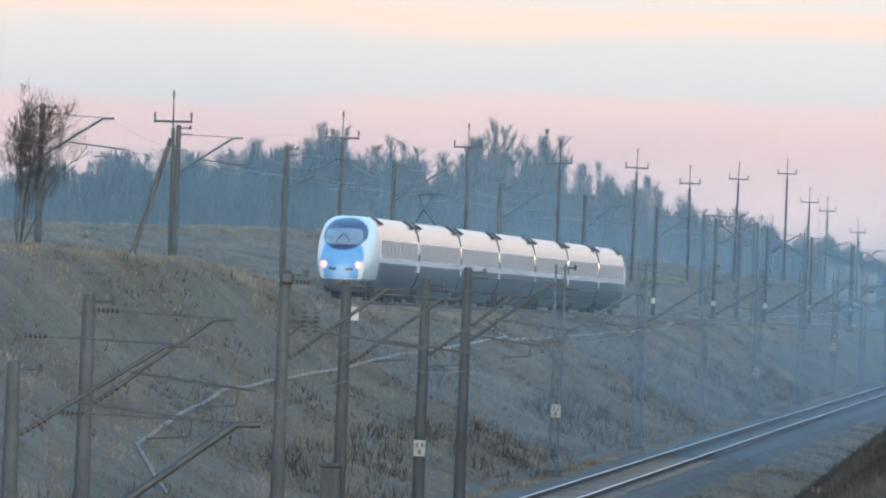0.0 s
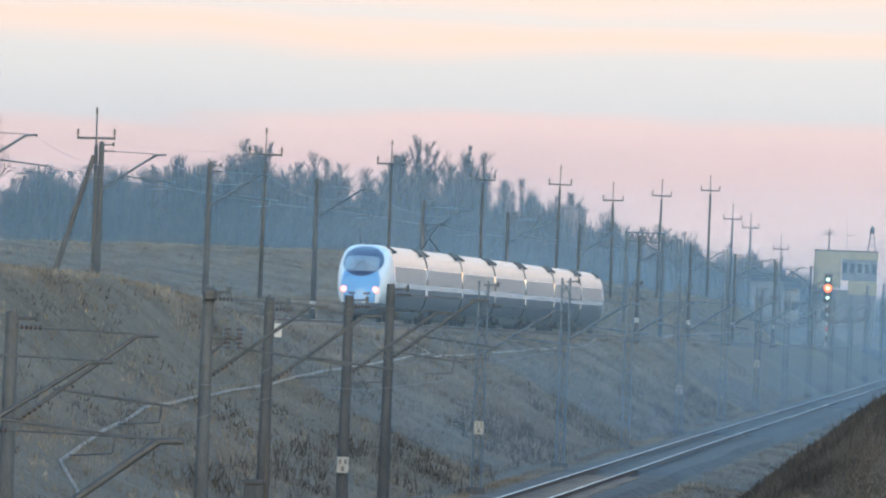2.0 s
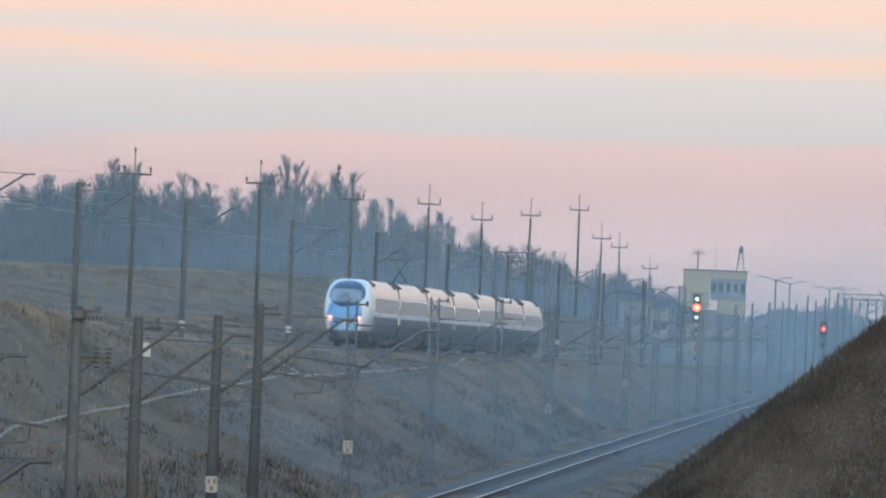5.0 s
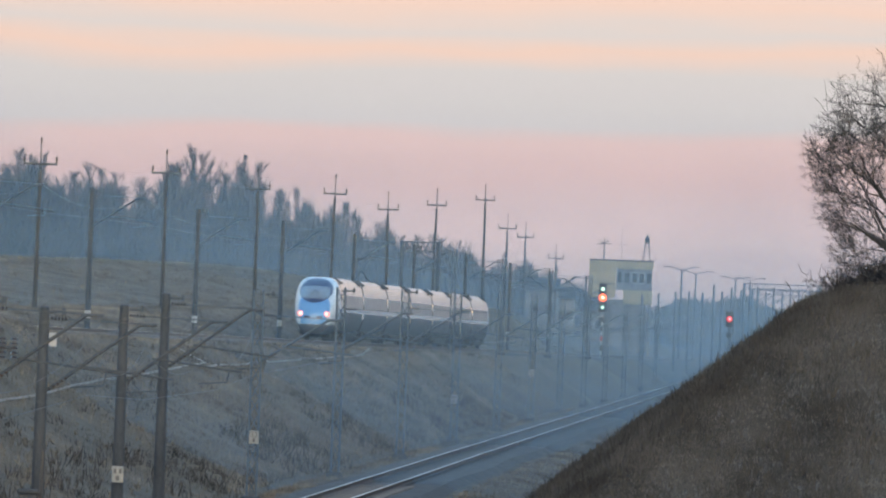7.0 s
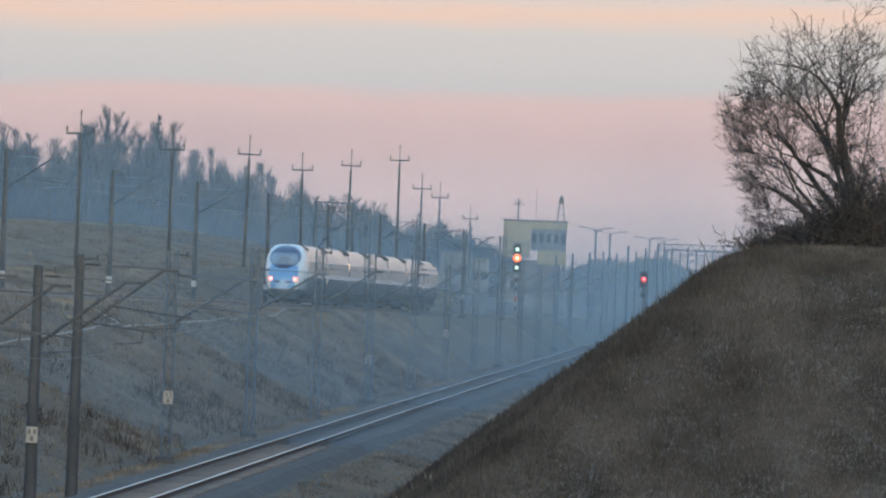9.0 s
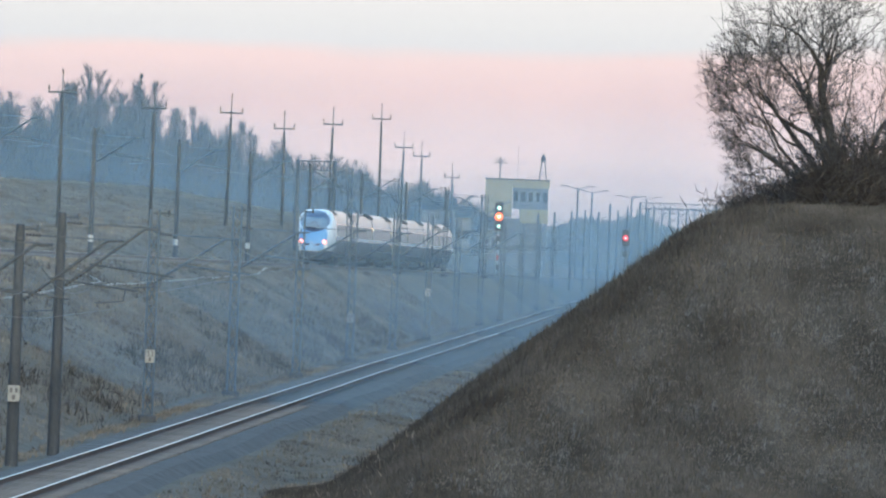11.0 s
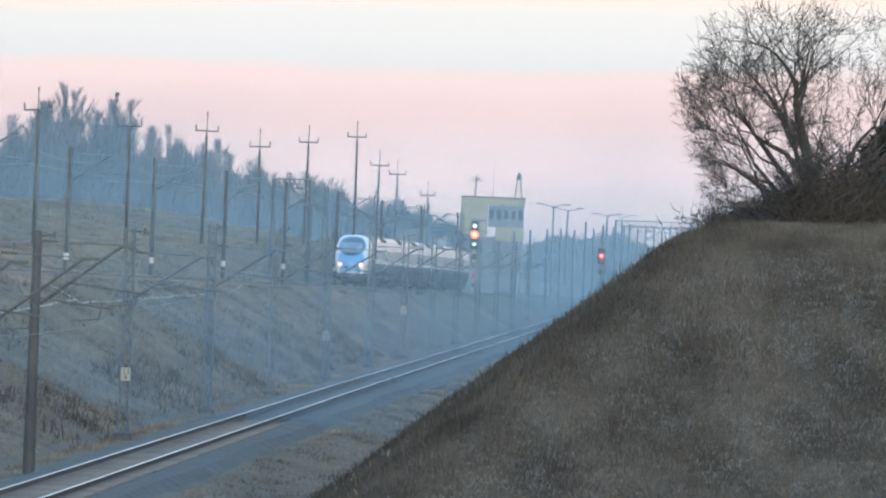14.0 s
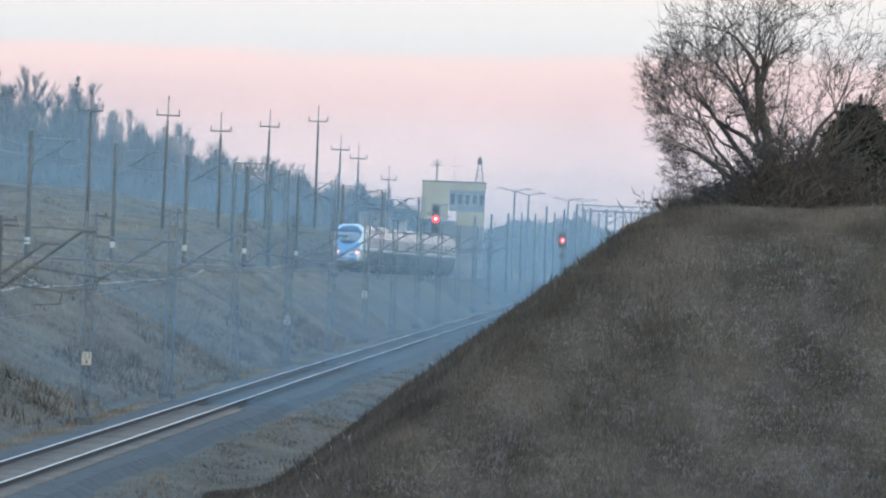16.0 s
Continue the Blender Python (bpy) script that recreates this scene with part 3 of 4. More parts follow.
def split_parts(rings, parent, pick, caps):
    """Turn one lofted skin into several meshes by what pick() says of each face."""
    verts = [p for r in rings for p in r]
    n = len(rings[0])
    sets = {}
    for k in range(len(rings) - 1):
        for j in range(n):
            f = (k * n + j, (k + 1) * n + j, (k + 1) * n + (j + 1) % n, k * n + (j + 1) % n)
            c = sum((Vector(verts[i]) for i in f), Vector()) / 4
            sets.setdefault(pick(c), []).append(f)
    for key, cap in caps:
        cap = rings[0] if key == 0 else rings[-1]
        off = 0 if key == 0 else (len(rings) - 1) * n
        ids = tuple(range(off, off + n))
        c = sum((Vector(p) for p in cap), Vector()) / n
        sets.setdefault(pick(c), []).append(ids if key == 0 else ids[::-1])
    for (name, material, label), faces in sets.items():
        used = sorted({i for f in faces for i in f})
        at = {v: i for i, v in enumerate(used)}
        ob = mesh_object(name, [verts[i] for i in used], [tuple(at[i] for i in f) for f in faces], material, parent, smooth=True)
        tagged(ob, label)


def nose_rings(y_tip, way):
    """Rounded sloping nose from the tip (y_tip) inwards; way is +1 when the car lies at greater y."""
    rings = []
    for k in range(71):
        u = 5.2 * (k / 70) ** 1.6
        t = min(u / 5.2, 1)
        w = HALF * (0.66 + 0.34 * (1 - (1 - t) ** 2.6))
        z1 = 2.2 + (BODY_TOP - 2.2) * (1 - (1 - t) ** 2.1) ** 0.92
        z0 = BODY_LOW - 0.02
        cap = min(1, 0.3 + 0.7 * math.sqrt(min(u / 0.5, 1)))
        mid = 1.25
        rings.append([(x * cap, y_tip + way * u, mid + (z - mid) * cap) for x, z in section(w, z0, z1, 144, max(0, 1 - u / 4.2))])
    return rings


WHITE = ("shell", M_WHITE, "silver-white glossy upper shell")
LOWER = ("lower_panels", M_LOWER, "dusty grey lower panels")


def nose_pick(c):
    x, z = c.x, c.z
    if (abs(x) / (0.86 - 0.12 * (z - 3.0))) ** 5 + (abs(z - 3.0) / 0.38) ** 5 < 1:
        return ("windscreen", M_SCREEN, "pale reflecting windscreen")
    if (x / 1.04) ** 2 + ((z - 3.12) / 0.78) ** 2 < 1:
        return ("windscreen_surround", M_NAVY, "dark oval windscreen surround")
    if abs(x) < 0.56 and 1.36 + 0.15 * x * x < z < 1.5 + 0.15 * x * x:
        return ("coupler_cover", M_NAVY, "darker blue coupler cover")
    if (x / 1.0) ** 2 + ((z - 2.05) / 0.98) ** 2 < 1:
        return ("blue_mask", M_BLUE, "light blue nose panel")
    if abs(x) < 0.8 and 1.02 < z < 1.7:
        return ("blue_mask", M_BLUE, "light blue nose panel")
    return ("nose_shell", M_PALEBLUE, "pale blue-white nose shell") if z > 1.0 else LOWER


def carriage(train, y0, y1, first=False, last=False):
    car = new("carriage")
    car.parent = train
    s = section(HALF, BODY_LOW, BODY_TOP, 144)
    ya, yb = y0 + (5.2 if first else 0.13), y1 - (5.2 if last else 0.13)
    rings = [[(x, y, z) for x, z in s] for y in np.linspace(ya, yb, 6)]
    if first:
        rings = nose_rings(y0, 1)[:-1] + rings
    if last:
        rings = rings + nose_rings(y1, -1)[:-1][::-1]

    def pick(c):
        if first and c.y < y0 + 4.6 or last and c.y > y1 - 4.6:
            return nose_pick(c)
        return WHITE if c.z > BELT else LOWER
    split_parts(rings, car, pick, ([(0, 0)] if first else []) + ([(1, 1)] if last else []))
    # side windows
    bm = bmesh.new()
    block(bm, (0, 0, 0), (0.03, 1.93, 0.8), 0.008)
    pane = None
    n = 10 if first or last else 12
    for side in (-1, 1):
        for k in range(n):
            y = ya + 0.6 + (yb - ya - 1.2) * (k + 0.5) / n
            if pane is None:
                pane = part("window_pane", bm, M_PANE, car)
                ob = pane
            else:
                ob = pane.copy()
                scene.collection.objects.link(ob)
            ob.matrix_basis = pose(side * 1.391, y, 2.5, 0, -side * 2.0, 0)
        for y in ((yb if first else ya + 0.5) - 0.5,):
            d = bmesh.new()
            block(d, (side * 1.395, y, 2.25), (0.03, 0.8, 1.5), 0.008)
            part("door", d, M_WHITE, car)
    # joint, bogies, skirts, roof gear
    if not first:
        bm = bmesh.new()
        loft(bm, [[(x * 1.012, y, 0.0 + z * 1.003) for x, z in section(HALF, BODY_LOW, BODY_TOP, 24)] for y in (y0 - 0.42, y0 + 0.42)])
        part("gangway_bellows", bm, M_UNDER, car, "dark gangway bellows")
    for y in (ya + (1.2 if first else 3.6), yb - (1.2 if last else 3.6)):
        bm = bmesh.new()
        block(bm, (0, y, 0.55), (2.3, 3.0, 0.36), 0.05)
        for dy in (-1.3, 1.3):
            for sx in (-0.75, 0.75):
                tube(bm, (sx - 0.07, y + dy, 0.45), (sx + 0.07, y + dy, 0.45), 0.45, n=16)
        part("bogie", bm, M_UNDER, car)
    bm = bmesh.new()
    block(bm, (0, (ya + yb) / 2, 0.42), (2.5, max(4, yb - ya - 12), 0.4), 0.06)
    part("underframe", bm, M_UNDER, car)
    for y, l in ((ya + 2.2, 1.1), (yb - 1.6, 1.8)):
        for side in (-1, 1):
            bm = bmesh.new()
            block(bm, (side * 1.0, y, 3.80), (0.62, l, 0.09), 0.03, Matrix.Rotation(side * radians(33), 4, "Y"))
            part("roof_grille", bm, M_UNDER, car, "dark roof grille")
    if first or last:
        y = y0 if first else y1
        way = 1 if first else -1
        for sx in (-0.81, 0.81):
            bm = bmesh.new()
            bmesh.ops.create_uvsphere(bm, u_segments=14, v_segments=8, radius=1, matrix=Matrix.Translation((sx, y + way * 0.26, 1.66)) @ Matrix.Diagonal((0.2, 0.10, 0.17, 1)))
            lamp = part("tail_lamp", bm, M_TAILRIM if first else M_GLASS, car, "lit red tail lamp" if first else "", True)
            if first:
                bm = bmesh.new()
                bmesh.ops.create_uvsphere(bm, u_segments=12, v_segments=8, radius=1, matrix=Matrix.Translation((sx, y + way * 0.19, 1.66)) @ Matrix.Diagonal((0.125, 0.08, 0.12, 1)))
                part("lens", bm, M_TAIL, lamp, "pale overexposed middle of the tail lamp", True)
    return car


TRAIN_TURN, TRAIN_SPEED = 2.763, 28.0


def build_train():
    train = new("passenger_train")
    tagged(train, "silver-white high-speed train with a light blue nose", "train")
    cuts = [0, 27.7] + [27.7 + 26.4 * k for k in range(1, 6)] + [187.4]
    for k in range(7):
        carriage(train, cuts[k], cuts[k + 1], k == 0, k == 6)
    # raised current collector on the second carriage
    bm = bmesh.new()
    for a, b in (((-0.5, 48, 4.05), (0, 46.6, 4.75)), ((0.5, 48, 4.05), (0, 46.6, 4.75)), ((0, 46.6, 4.75), (-0.4, 48.2, 5.5)), ((0, 46.6, 4.75), (0.4, 48.2, 5.5)), ((-0.8, 48.2, 5.52), (0.8, 48.2, 5.52))):
        tube(bm, a, b, 0.04, n=6)
    part("pantograph", bm, M_DARKSTEEL, train)
    bm = bmesh.new()
    for sx in (-0.34, 0.34):
        tube(bm, (sx, 0.76, 2.72), (sx * 0.12, 1.30, 3.12), 0.018, n=5)
    tube(bm, (-0.34, 0.76, 2.72), (0.34, 0.76, 2.72), 0.016, n=5)
    part("windscreen_wiper", bm, M_BLACK, train)
    return train


train = build_train()


# ---- trees ----
def limb_tree(rng, height, trunk_r, spread, depth, lean=0.0, fork=0.35, kids=(3, 5), min_r=0.006, up=0.35, inside=None, wob=0.10):
    """Lists of tapered segments of a bare tree: (a, b, r1, r2)."""
    out = []

    def grow(p, d, length, r, level):
        steps = 4 if level < 2 else 3
        q, rr = p.copy(), r
        pts = []
        for k in range(steps):
            d2 = (d + Vector((rng.gauss(0, 1), rng.gauss(0, 1), rng.gauss(0, 1))) * (wob + 0.06 * level) + Vector((0, 0, up * 0.12))).normalized()
            n = q + d2 * length / steps
            if inside and not inside(n):
                return
            r3 = max(min_r, rr * (0.86 if level else 0.9))
            out.append((q, n, rr, r3, level))
            q, rr, d = n, r3, d2
            pts.append((q, d, rr, (k + 1) / steps))
        if level >= depth:
            return
        for k in range(rng.randint(*kids) + (1 if level == 0 else 0)):
            b, bd, br, f = rng.choice(pts if level else pts[1:])
            side = Vector((rng.gauss(0, 1), rng.gauss(0, 1), rng.gauss(0, 0.6))).normalized()
            nd = (bd * 0.75 + side * spread + Vector((0, 0, up * 0.4))).normalized()
            grow(b, nd, length * rng.uniform(0.5, 0.82), br * rng.uniform(0.45, 0.68), level + 1)
        grow(q, d, length * rng.uniform(0.55, 0.75), rr * 0.9, level + 1)

    grow(Vector((0, 0, -0.3)), Vector((lean, 0, 1)).normalized(), height * fork + 0.3, trunk_r, 0)
    return out


def segments_mesh(name, segs, material, parent, n=3):
    verts, faces = [], []
    for a, b, r1, r2 in segs:
        q = (b - a).to_track_quat("Z", "Y")
        o = len(verts)
        for c, r in ((a, r1), (b, r2)):
            for k in range(n):
                verts.append(c + q @ Vector((r * math.cos(k * math.tau / n), r * math.sin(k * math.tau / n), 0)))
        faces += [(o + k, o + (k + 1) % n, o + n + (k + 1) % n, o + n + k) for k in range(n)]
    return mesh_object(name, verts, faces, material, parent)


def bare_tree(name, m, label, category, seed, height, trunk_r, spread, depth, group="", **kw):
    rng = random.Random(seed)
    segs = limb_tree(rng, height, trunk_r, spread, depth, **kw)
    tall = max(s[1].z for s in segs)
    k = height / tall
    segs = [(a * k, b * k, r1, r2, lv) for a, b, r1, r2, lv in segs]
    root = empty(name, m, label, category, group)
    segments_mesh("trunk", [s[:4] for s in segs if s[4] == 0], M_BARK, root, 9)
    segments_mesh("branchwork", [s[:4] for s in segs if 1 <= s[4] <= 2], M_BARK, root, 5)
    segments_mesh("crown", [s[:4] for s in segs if s[4] > 2], M_TWIG, root, 3)
    return root


def twig_spray(rng, verts, faces, a, b, n, reach, slim):
    """Fine upright winter twigs as slivers along a branch from a to b."""
    way = (b - a).normalized()
    for _ in range(n):
        t = 1 - rng.random() ** 1.3
        p = a.lerp(b, t)
        side = Vector((rng.gauss(0, 1), rng.gauss(0, 1), rng.gauss(0, 0.5)))
        d = (way * 0.45 + side * 0.62 + Vector((0, 0, 0.3))).normalized() * reach * rng.uniform(0.35, 1.0) * (1.15 - 0.5 * t)
        s = d.cross(Vector((rng.gauss(0, 1), rng.gauss(0, 1), rng.gauss(0, 1)))).normalized() * slim * rng.uniform(0.5, 1.3)
        o = len(verts)
        verts += [p - s, p + s, p + d]
        faces.append((o, o + 1, o + 2))


def forest_tree(seed, h, w, conifer=False):
    """A birch with rising limbs and a feathery crown, or a narrow conifer with drooping boughs."""
    rng = random.Random(seed)
    root = empty("forest_tree", pose(0, 0, 0), "bare grey winter birch at the edge of the wood" if not conifer else "dark narrow conifer at the edge of the wood", "tree", "trees of the wood")
    bm = bmesh.new()
    tube(bm, (0, 0, -0.5), (0.1, 0, h * 0.6), 0.13, 0.08, 6)
    tube(bm, (0.1, 0, h * 0.6), (0.0, 0.1, h * 0.95), 0.08, 0.02, 5)
    verts, faces = [], []
    for k in range(34 if not conifer else 60):
        t = rng.uniform(0.22, 0.95) if not conifer else rng.uniform(0.05, 0.98)
        a = rng.random() * math.tau
        if conifer:
            l = w * 0.8 * (1.02 - t)
            p, q = Vector((0, 0, h * t)), Vector((l * math.cos(a), l * math.sin(a), h * t - 0.25 * l))
        else:
            l = w * rng.uniform(0.45, 1.0) * (1 - max(0, t - 0.55) / 0.5) ** 0.7 * (0.55 + 0.45 * min(1, t / 0.4))
            p, q = Vector((0.1 * t, 0, h * t)), Vector((l * math.cos(a), l * math.sin(a), min(h * 0.99, h * t + l * rng.uniform(0.9, 1.7))))
            tube(bm, p, q, 0.04, 0.012, 4)
        twig_spray(rng, verts, faces, p, q, 62 if not conifer else 30, 0.95 if not conifer else 0.6, 0.013 if not conifer else 0.07)
    if not conifer:
        twig_spray(rng, verts, faces, Vector((0, 0, h * 0.7)), Vector((0, 0.1, h * 0.97)), 120, 0.6, 0.012)
    part("trunk", bm, M_BARK, root)
    mesh_object("crown", verts, faces, M_CROWN if not conifer else M_NEEDLE, root)
    return root


def build_forest():
    rng = random.Random(5)
    kinds = [forest_tree(s, 12.0, w) for s, w in ((1, 2.0), (2, 1.6), (3, 2.5), (4, 1.4), (6, 2.9))] + [forest_tree(9, 12.0, 1.7, True)]
    first = set(range(len(kinds)))
    # outline of the wood: direction, head of the trees
    px = np.array([-1000, -700, -560, -420, -330, -250, -180, -90, 0, 70, 110, 210, 300, 350, 440, 500, 600, 690, 780, 850, 900, 960])
    py = np.array([290, 270, 250, 232, 240, 225, 208, 195, 218, 232, 208, 190, 212, 250, 268, 298, 340, 362, 388, 408, 440, 500])

    def edge(p):
        return min(max(108.0 / max(0.04826 - (p - 784) / F, 0.02), 1240), 1800)
    for k in range(298):
        p = rng.uniform(-1000, 950)
        y = edge(p) + rng.random() * 170
        at = place(p, float(np.interp(p, px, py)), y)
        x, head = at.x, at.z
        z = ground_at(x, y)
        h = max(2.5, (head - z) * rng.choice((rng.uniform(0.62, 0.9), rng.uniform(0.85, 1.03))))
        kind = 5 if rng.random() < 0.02 else rng.randrange(5)
        s = h / 12.0
        m = pose(x, y, z, 0, 0, rng.uniform(0, 360))
        wide = s ** 0.5 * rng.uniform(0.7, 1.1)
        if kind in first:
            first.discard(kind)
            ob = kinds[kind]
            ob.matrix_basis = m
        else:
            ob = copy_thing(kinds[kind], m)
        ob.scale = (wide, wide, s)
    # dense thicket below the crowns
    verts, faces = [], []
    for k in range(110000):
        p = rng.uniform(-1050, 960)
        y = edge(p) - 6 + rng.random() ** 1.5 * 150
        at = place(p, float(np.interp(p, px, py)), y)
        x, head = at.x, at.z
        z = coarse_ground(x, y)
        a = z + rng.random() ** 1.7 * (0.72 + 0.09 * math.sin(p * 0.05) + 0.06 * math.sin(p * 0.13 + 1)) * (head - z)
        l, w = rng.uniform(0.8, 2.0), rng.uniform(0.03, 0.13)
        d = rng.uniform(-0.7, 0.7)
        o = len(verts)
        verts += [(x - w, y, a - 0.3), (x + w, y + rng.uniform(-0.3, 0.3), a - 0.3), (x + d, y, a + l)]
        faces.append((o, o + 1, o + 2))
    tagged(mesh_object("woodland_thicket", verts, faces, M_CROWN), "dense leafless grey thicket of a far wood", "wood", kind="stuff")
    verts, faces = [], []
    for k in range(18000):
        p = rng.uniform(780, 1700)
        y = rng.uniform(2250, 2500)
        bump = 9 * math.sin(p * 0.021) + 6 * math.sin(p * 0.057 + 1)
        at = place(p, 462 + bump + (10 if p > 1250 else 0), y)
        z = coarse_ground(at.x, y)
        a = z + rng.random() * (at.z - z) - 1.5
        w = rng.uniform(0.2, 0.6)
        o = len(verts)
        verts += [(at.x - w, y, a - 0.5), (at.x + w, y, a - 0.5), (at.x + rng.uniform(-0.8, 0.8), y, a + rng.uniform(0.6, 2))]
        faces.append((o, o + 1, o + 2))
    tagged(mesh_object("distant_wood", verts, faces, M_CROWN), "pale hazy line of distant woods at the horizon", "wood", kind="stuff")


build_forest()


def build_near_trees():
    # a spreading tree with several stems from one stool
    p = place(1528, 441, 335)
    rng = random.Random(33)
    segs = []
    stems = ((0.02, 0.0, 1.0, 9.0, 0.2), (-0.62, 0.1, 0.9, 8.4, 0.1), (-0.95, -0.1, 0.75, 7.6, 0.085), (0.45, 0.2, 0.95, 8.4, 0.1), (0.8, -0.2, 0.8, 7.4, 0.085),
             (-1.15, 0.3, 0.45, 5.6, 0.05), (1.15, 0.1, 0.5, 5.6, 0.055), (-0.3, -0.4, 1, 8.2, 0.09), (-0.8, 0.3, 0.62, 7.0, 0.07), (-1.2, -0.3, 0.25, 4.6, 0.04), (1.2, -0.3, 0.3, 4.6, 0.04))

    def dome(v):
        wide = 3.6 + 0.75 * min(1, max(0, v.z - 1.2) / 2.2)
        return abs(v.x / wide) ** 2.2 + abs(v.y / 3.6) ** 2.2 + abs((v.z - 2.4) / 4.6) ** 2.2 < rng.uniform(0.8, 1.2) and v.z > -0.6
    for dx, dy, dz, h, r in stems:
        q = Vector((0, 0, 1)).rotation_difference(Vector((dx, dy, dz)))
        o = Vector((dx * 0.3, dy, 0))
        got = limb_tree(rng, h, r, 0.8 if r > 0.15 else 0.62, 5, fork=0.33, kids=(3, 4) if r > 0.15 else (2, 4), min_r=0.0055, up=0.5 if r > 0.15 else 0.62, wob=0.13, inside=lambda v, q=q, o=o: v.length < 1.3 or dome(q @ v + o))
        for a, b, r1, r2, lv in got:
            u, v = q @ a + o, q @ b + o
            fade = max(0.1, 1 - 0.95 * ((v.x / 4.3) ** 2 + ((v.z - 2.4) / 4.7) ** 2)) if lv else 1.0
            segs.append((u, v, max(0.0055, r1 * fade), max(0.0055, r2 * fade), lv))
    root = empty("hill_tree", pose(p.x, p.y, ground_at(p.x, p.y)), "bare spreading many-stemmed tree with fine twigs on the hill", "tree")
    segments_mesh("trunk", [s[:4] for s in segs if s[4] == 0], M_BARK, root, 9)
    tagged(segments_mesh("branchwork", [s[:4] for s in segs if 1 <= s[4] <= 2], M_BARK, root, 5), kind="stuff")
    tagged(segments_mesh("crown", [s[:4] for s in segs if s[4] > 2 and (s[3] > 0.0095 or rng.random() < 0.9)], M_TWIG, root, 3), kind="stuff")
    # thorny undergrowth round its foot
    for px, y, h, n in ((1450, 332, 1.8, 420), (1505, 330, 2.6, 760), (1565, 331, 2.8, 860), (1400, 334, 1.0, 240), (1625, 331, 2.0, 450), (1350, 333, 0.6, 160)):
        q = place(px, 441, y)
        z = ground_at(q.x, y)
        root = empty("thorn_bush", pose(q.x, y, z), "dark leafless thorn bush under the tree", "bush", "bushes on the hill")
        tw = []
        for _ in range(n):
            a, t = rng.random() * math.tau, rng.random()
            o = Vector((0.5 * rng.gauss(0, 1), 0.5 * rng.gauss(0, 1), h * 0.75 * t * rng.random()))
            d = Vector((math.cos(a), math.sin(a), rng.uniform(0.2, 1.4))).normalized() * rng.uniform(0.4, 1.0) * h * 0.45
            m = o + d * 0.5 + Vector((rng.gauss(0, 0.06), rng.gauss(0, 0.06), 0.04))
            tw += [(o, m, 0.013, 0.01), (m, o + d, 0.01, 0.006)]
            e = d.cross(Vector((rng.gauss(0, 1), rng.gauss(0, 1), 0.4))).normalized() * 0.3
            tw.append((m, m + e + d * 0.25, 0.008, 0.005))
        tagged(segments_mesh("crown", tw, M_TWIG, root, 3), kind="stuff")
        bm = bmesh.new()
        for _ in range(5):
            tube(bm, (rng.gauss(0, 0.2), rng.gauss(0, 0.2), -0.2), (rng.gauss(0, 0.5), rng.gauss(0, 0.5), h * 0.6), 0.04, 0.015, 5)
        part("rootstock", bm, M_BARK, root)
    # dark evergreen behind
    q = place(1660, 441, 340)
    root = empty("evergreen", pose(q.x, q.y, ground_at(q.x, q.y)), "dark broad evergreen beside the bare tree", "tree")
    bm = bmesh.new()
    tube(bm, (0, 0, -0.3), (0, 0, 3.0), 0.12, 0.04)
    part("trunk", bm, M_BARK, root)
    verts, faces = [], []
    for _ in range(7000):
        t = rng.random() ** 0.9
        z = 0.1 + 2.55 * t
        r = 1.05 * math.sqrt(rng.random()) * (1 - 0.8 * t ** 2.2) * (1 + 0.15 * math.sin(z * 7))
        a = rng.random() * math.tau
        c = Vector((r * math.cos(a), r * math.sin(a), z))
        d = Vector((math.cos(a), math.sin(a), rng.uniform(-0.2, 0.9))).normalized() * rng.uniform(0.12, 0.3)
        s = d.cross(Vector((rng.gauss(0, 1), rng.gauss(0, 1), rng.gauss(0, 1)))).normalized() * 0.05
        o = len(verts)
        verts += [c - s, c + s, c + d]
        faces.append((o, o + 1, o + 2))
    mesh_object("crown", verts, faces, M_NEEDLE, root)
    root.scale = (1.25, 1.25, 1.08)
    p = place(-660, 406, 470)
    bare_tree("mound_tree", pose(p.x, p.y, ground_at(p.x, p.y)), "small bare upright tree on the bank", "tree", 8, 8.6, 0.12, 0.3, 5, fork=0.3, kids=(3, 4), min_r=0.01, up=0.7).scale = (0.62, 0.62, 0.95)


build_near_trees()


# ---- signals ----
def half_ball(bm, r, way):
    verts = bmesh.ops.create_uvsphere(bm, u_segments=16, v_segments=10, radius=r)["verts"]
    bmesh.ops.delete(bm, geom=[v for v in verts if v.co.y * way < -1e-4], context="VERTS")
    return bm


turning = []


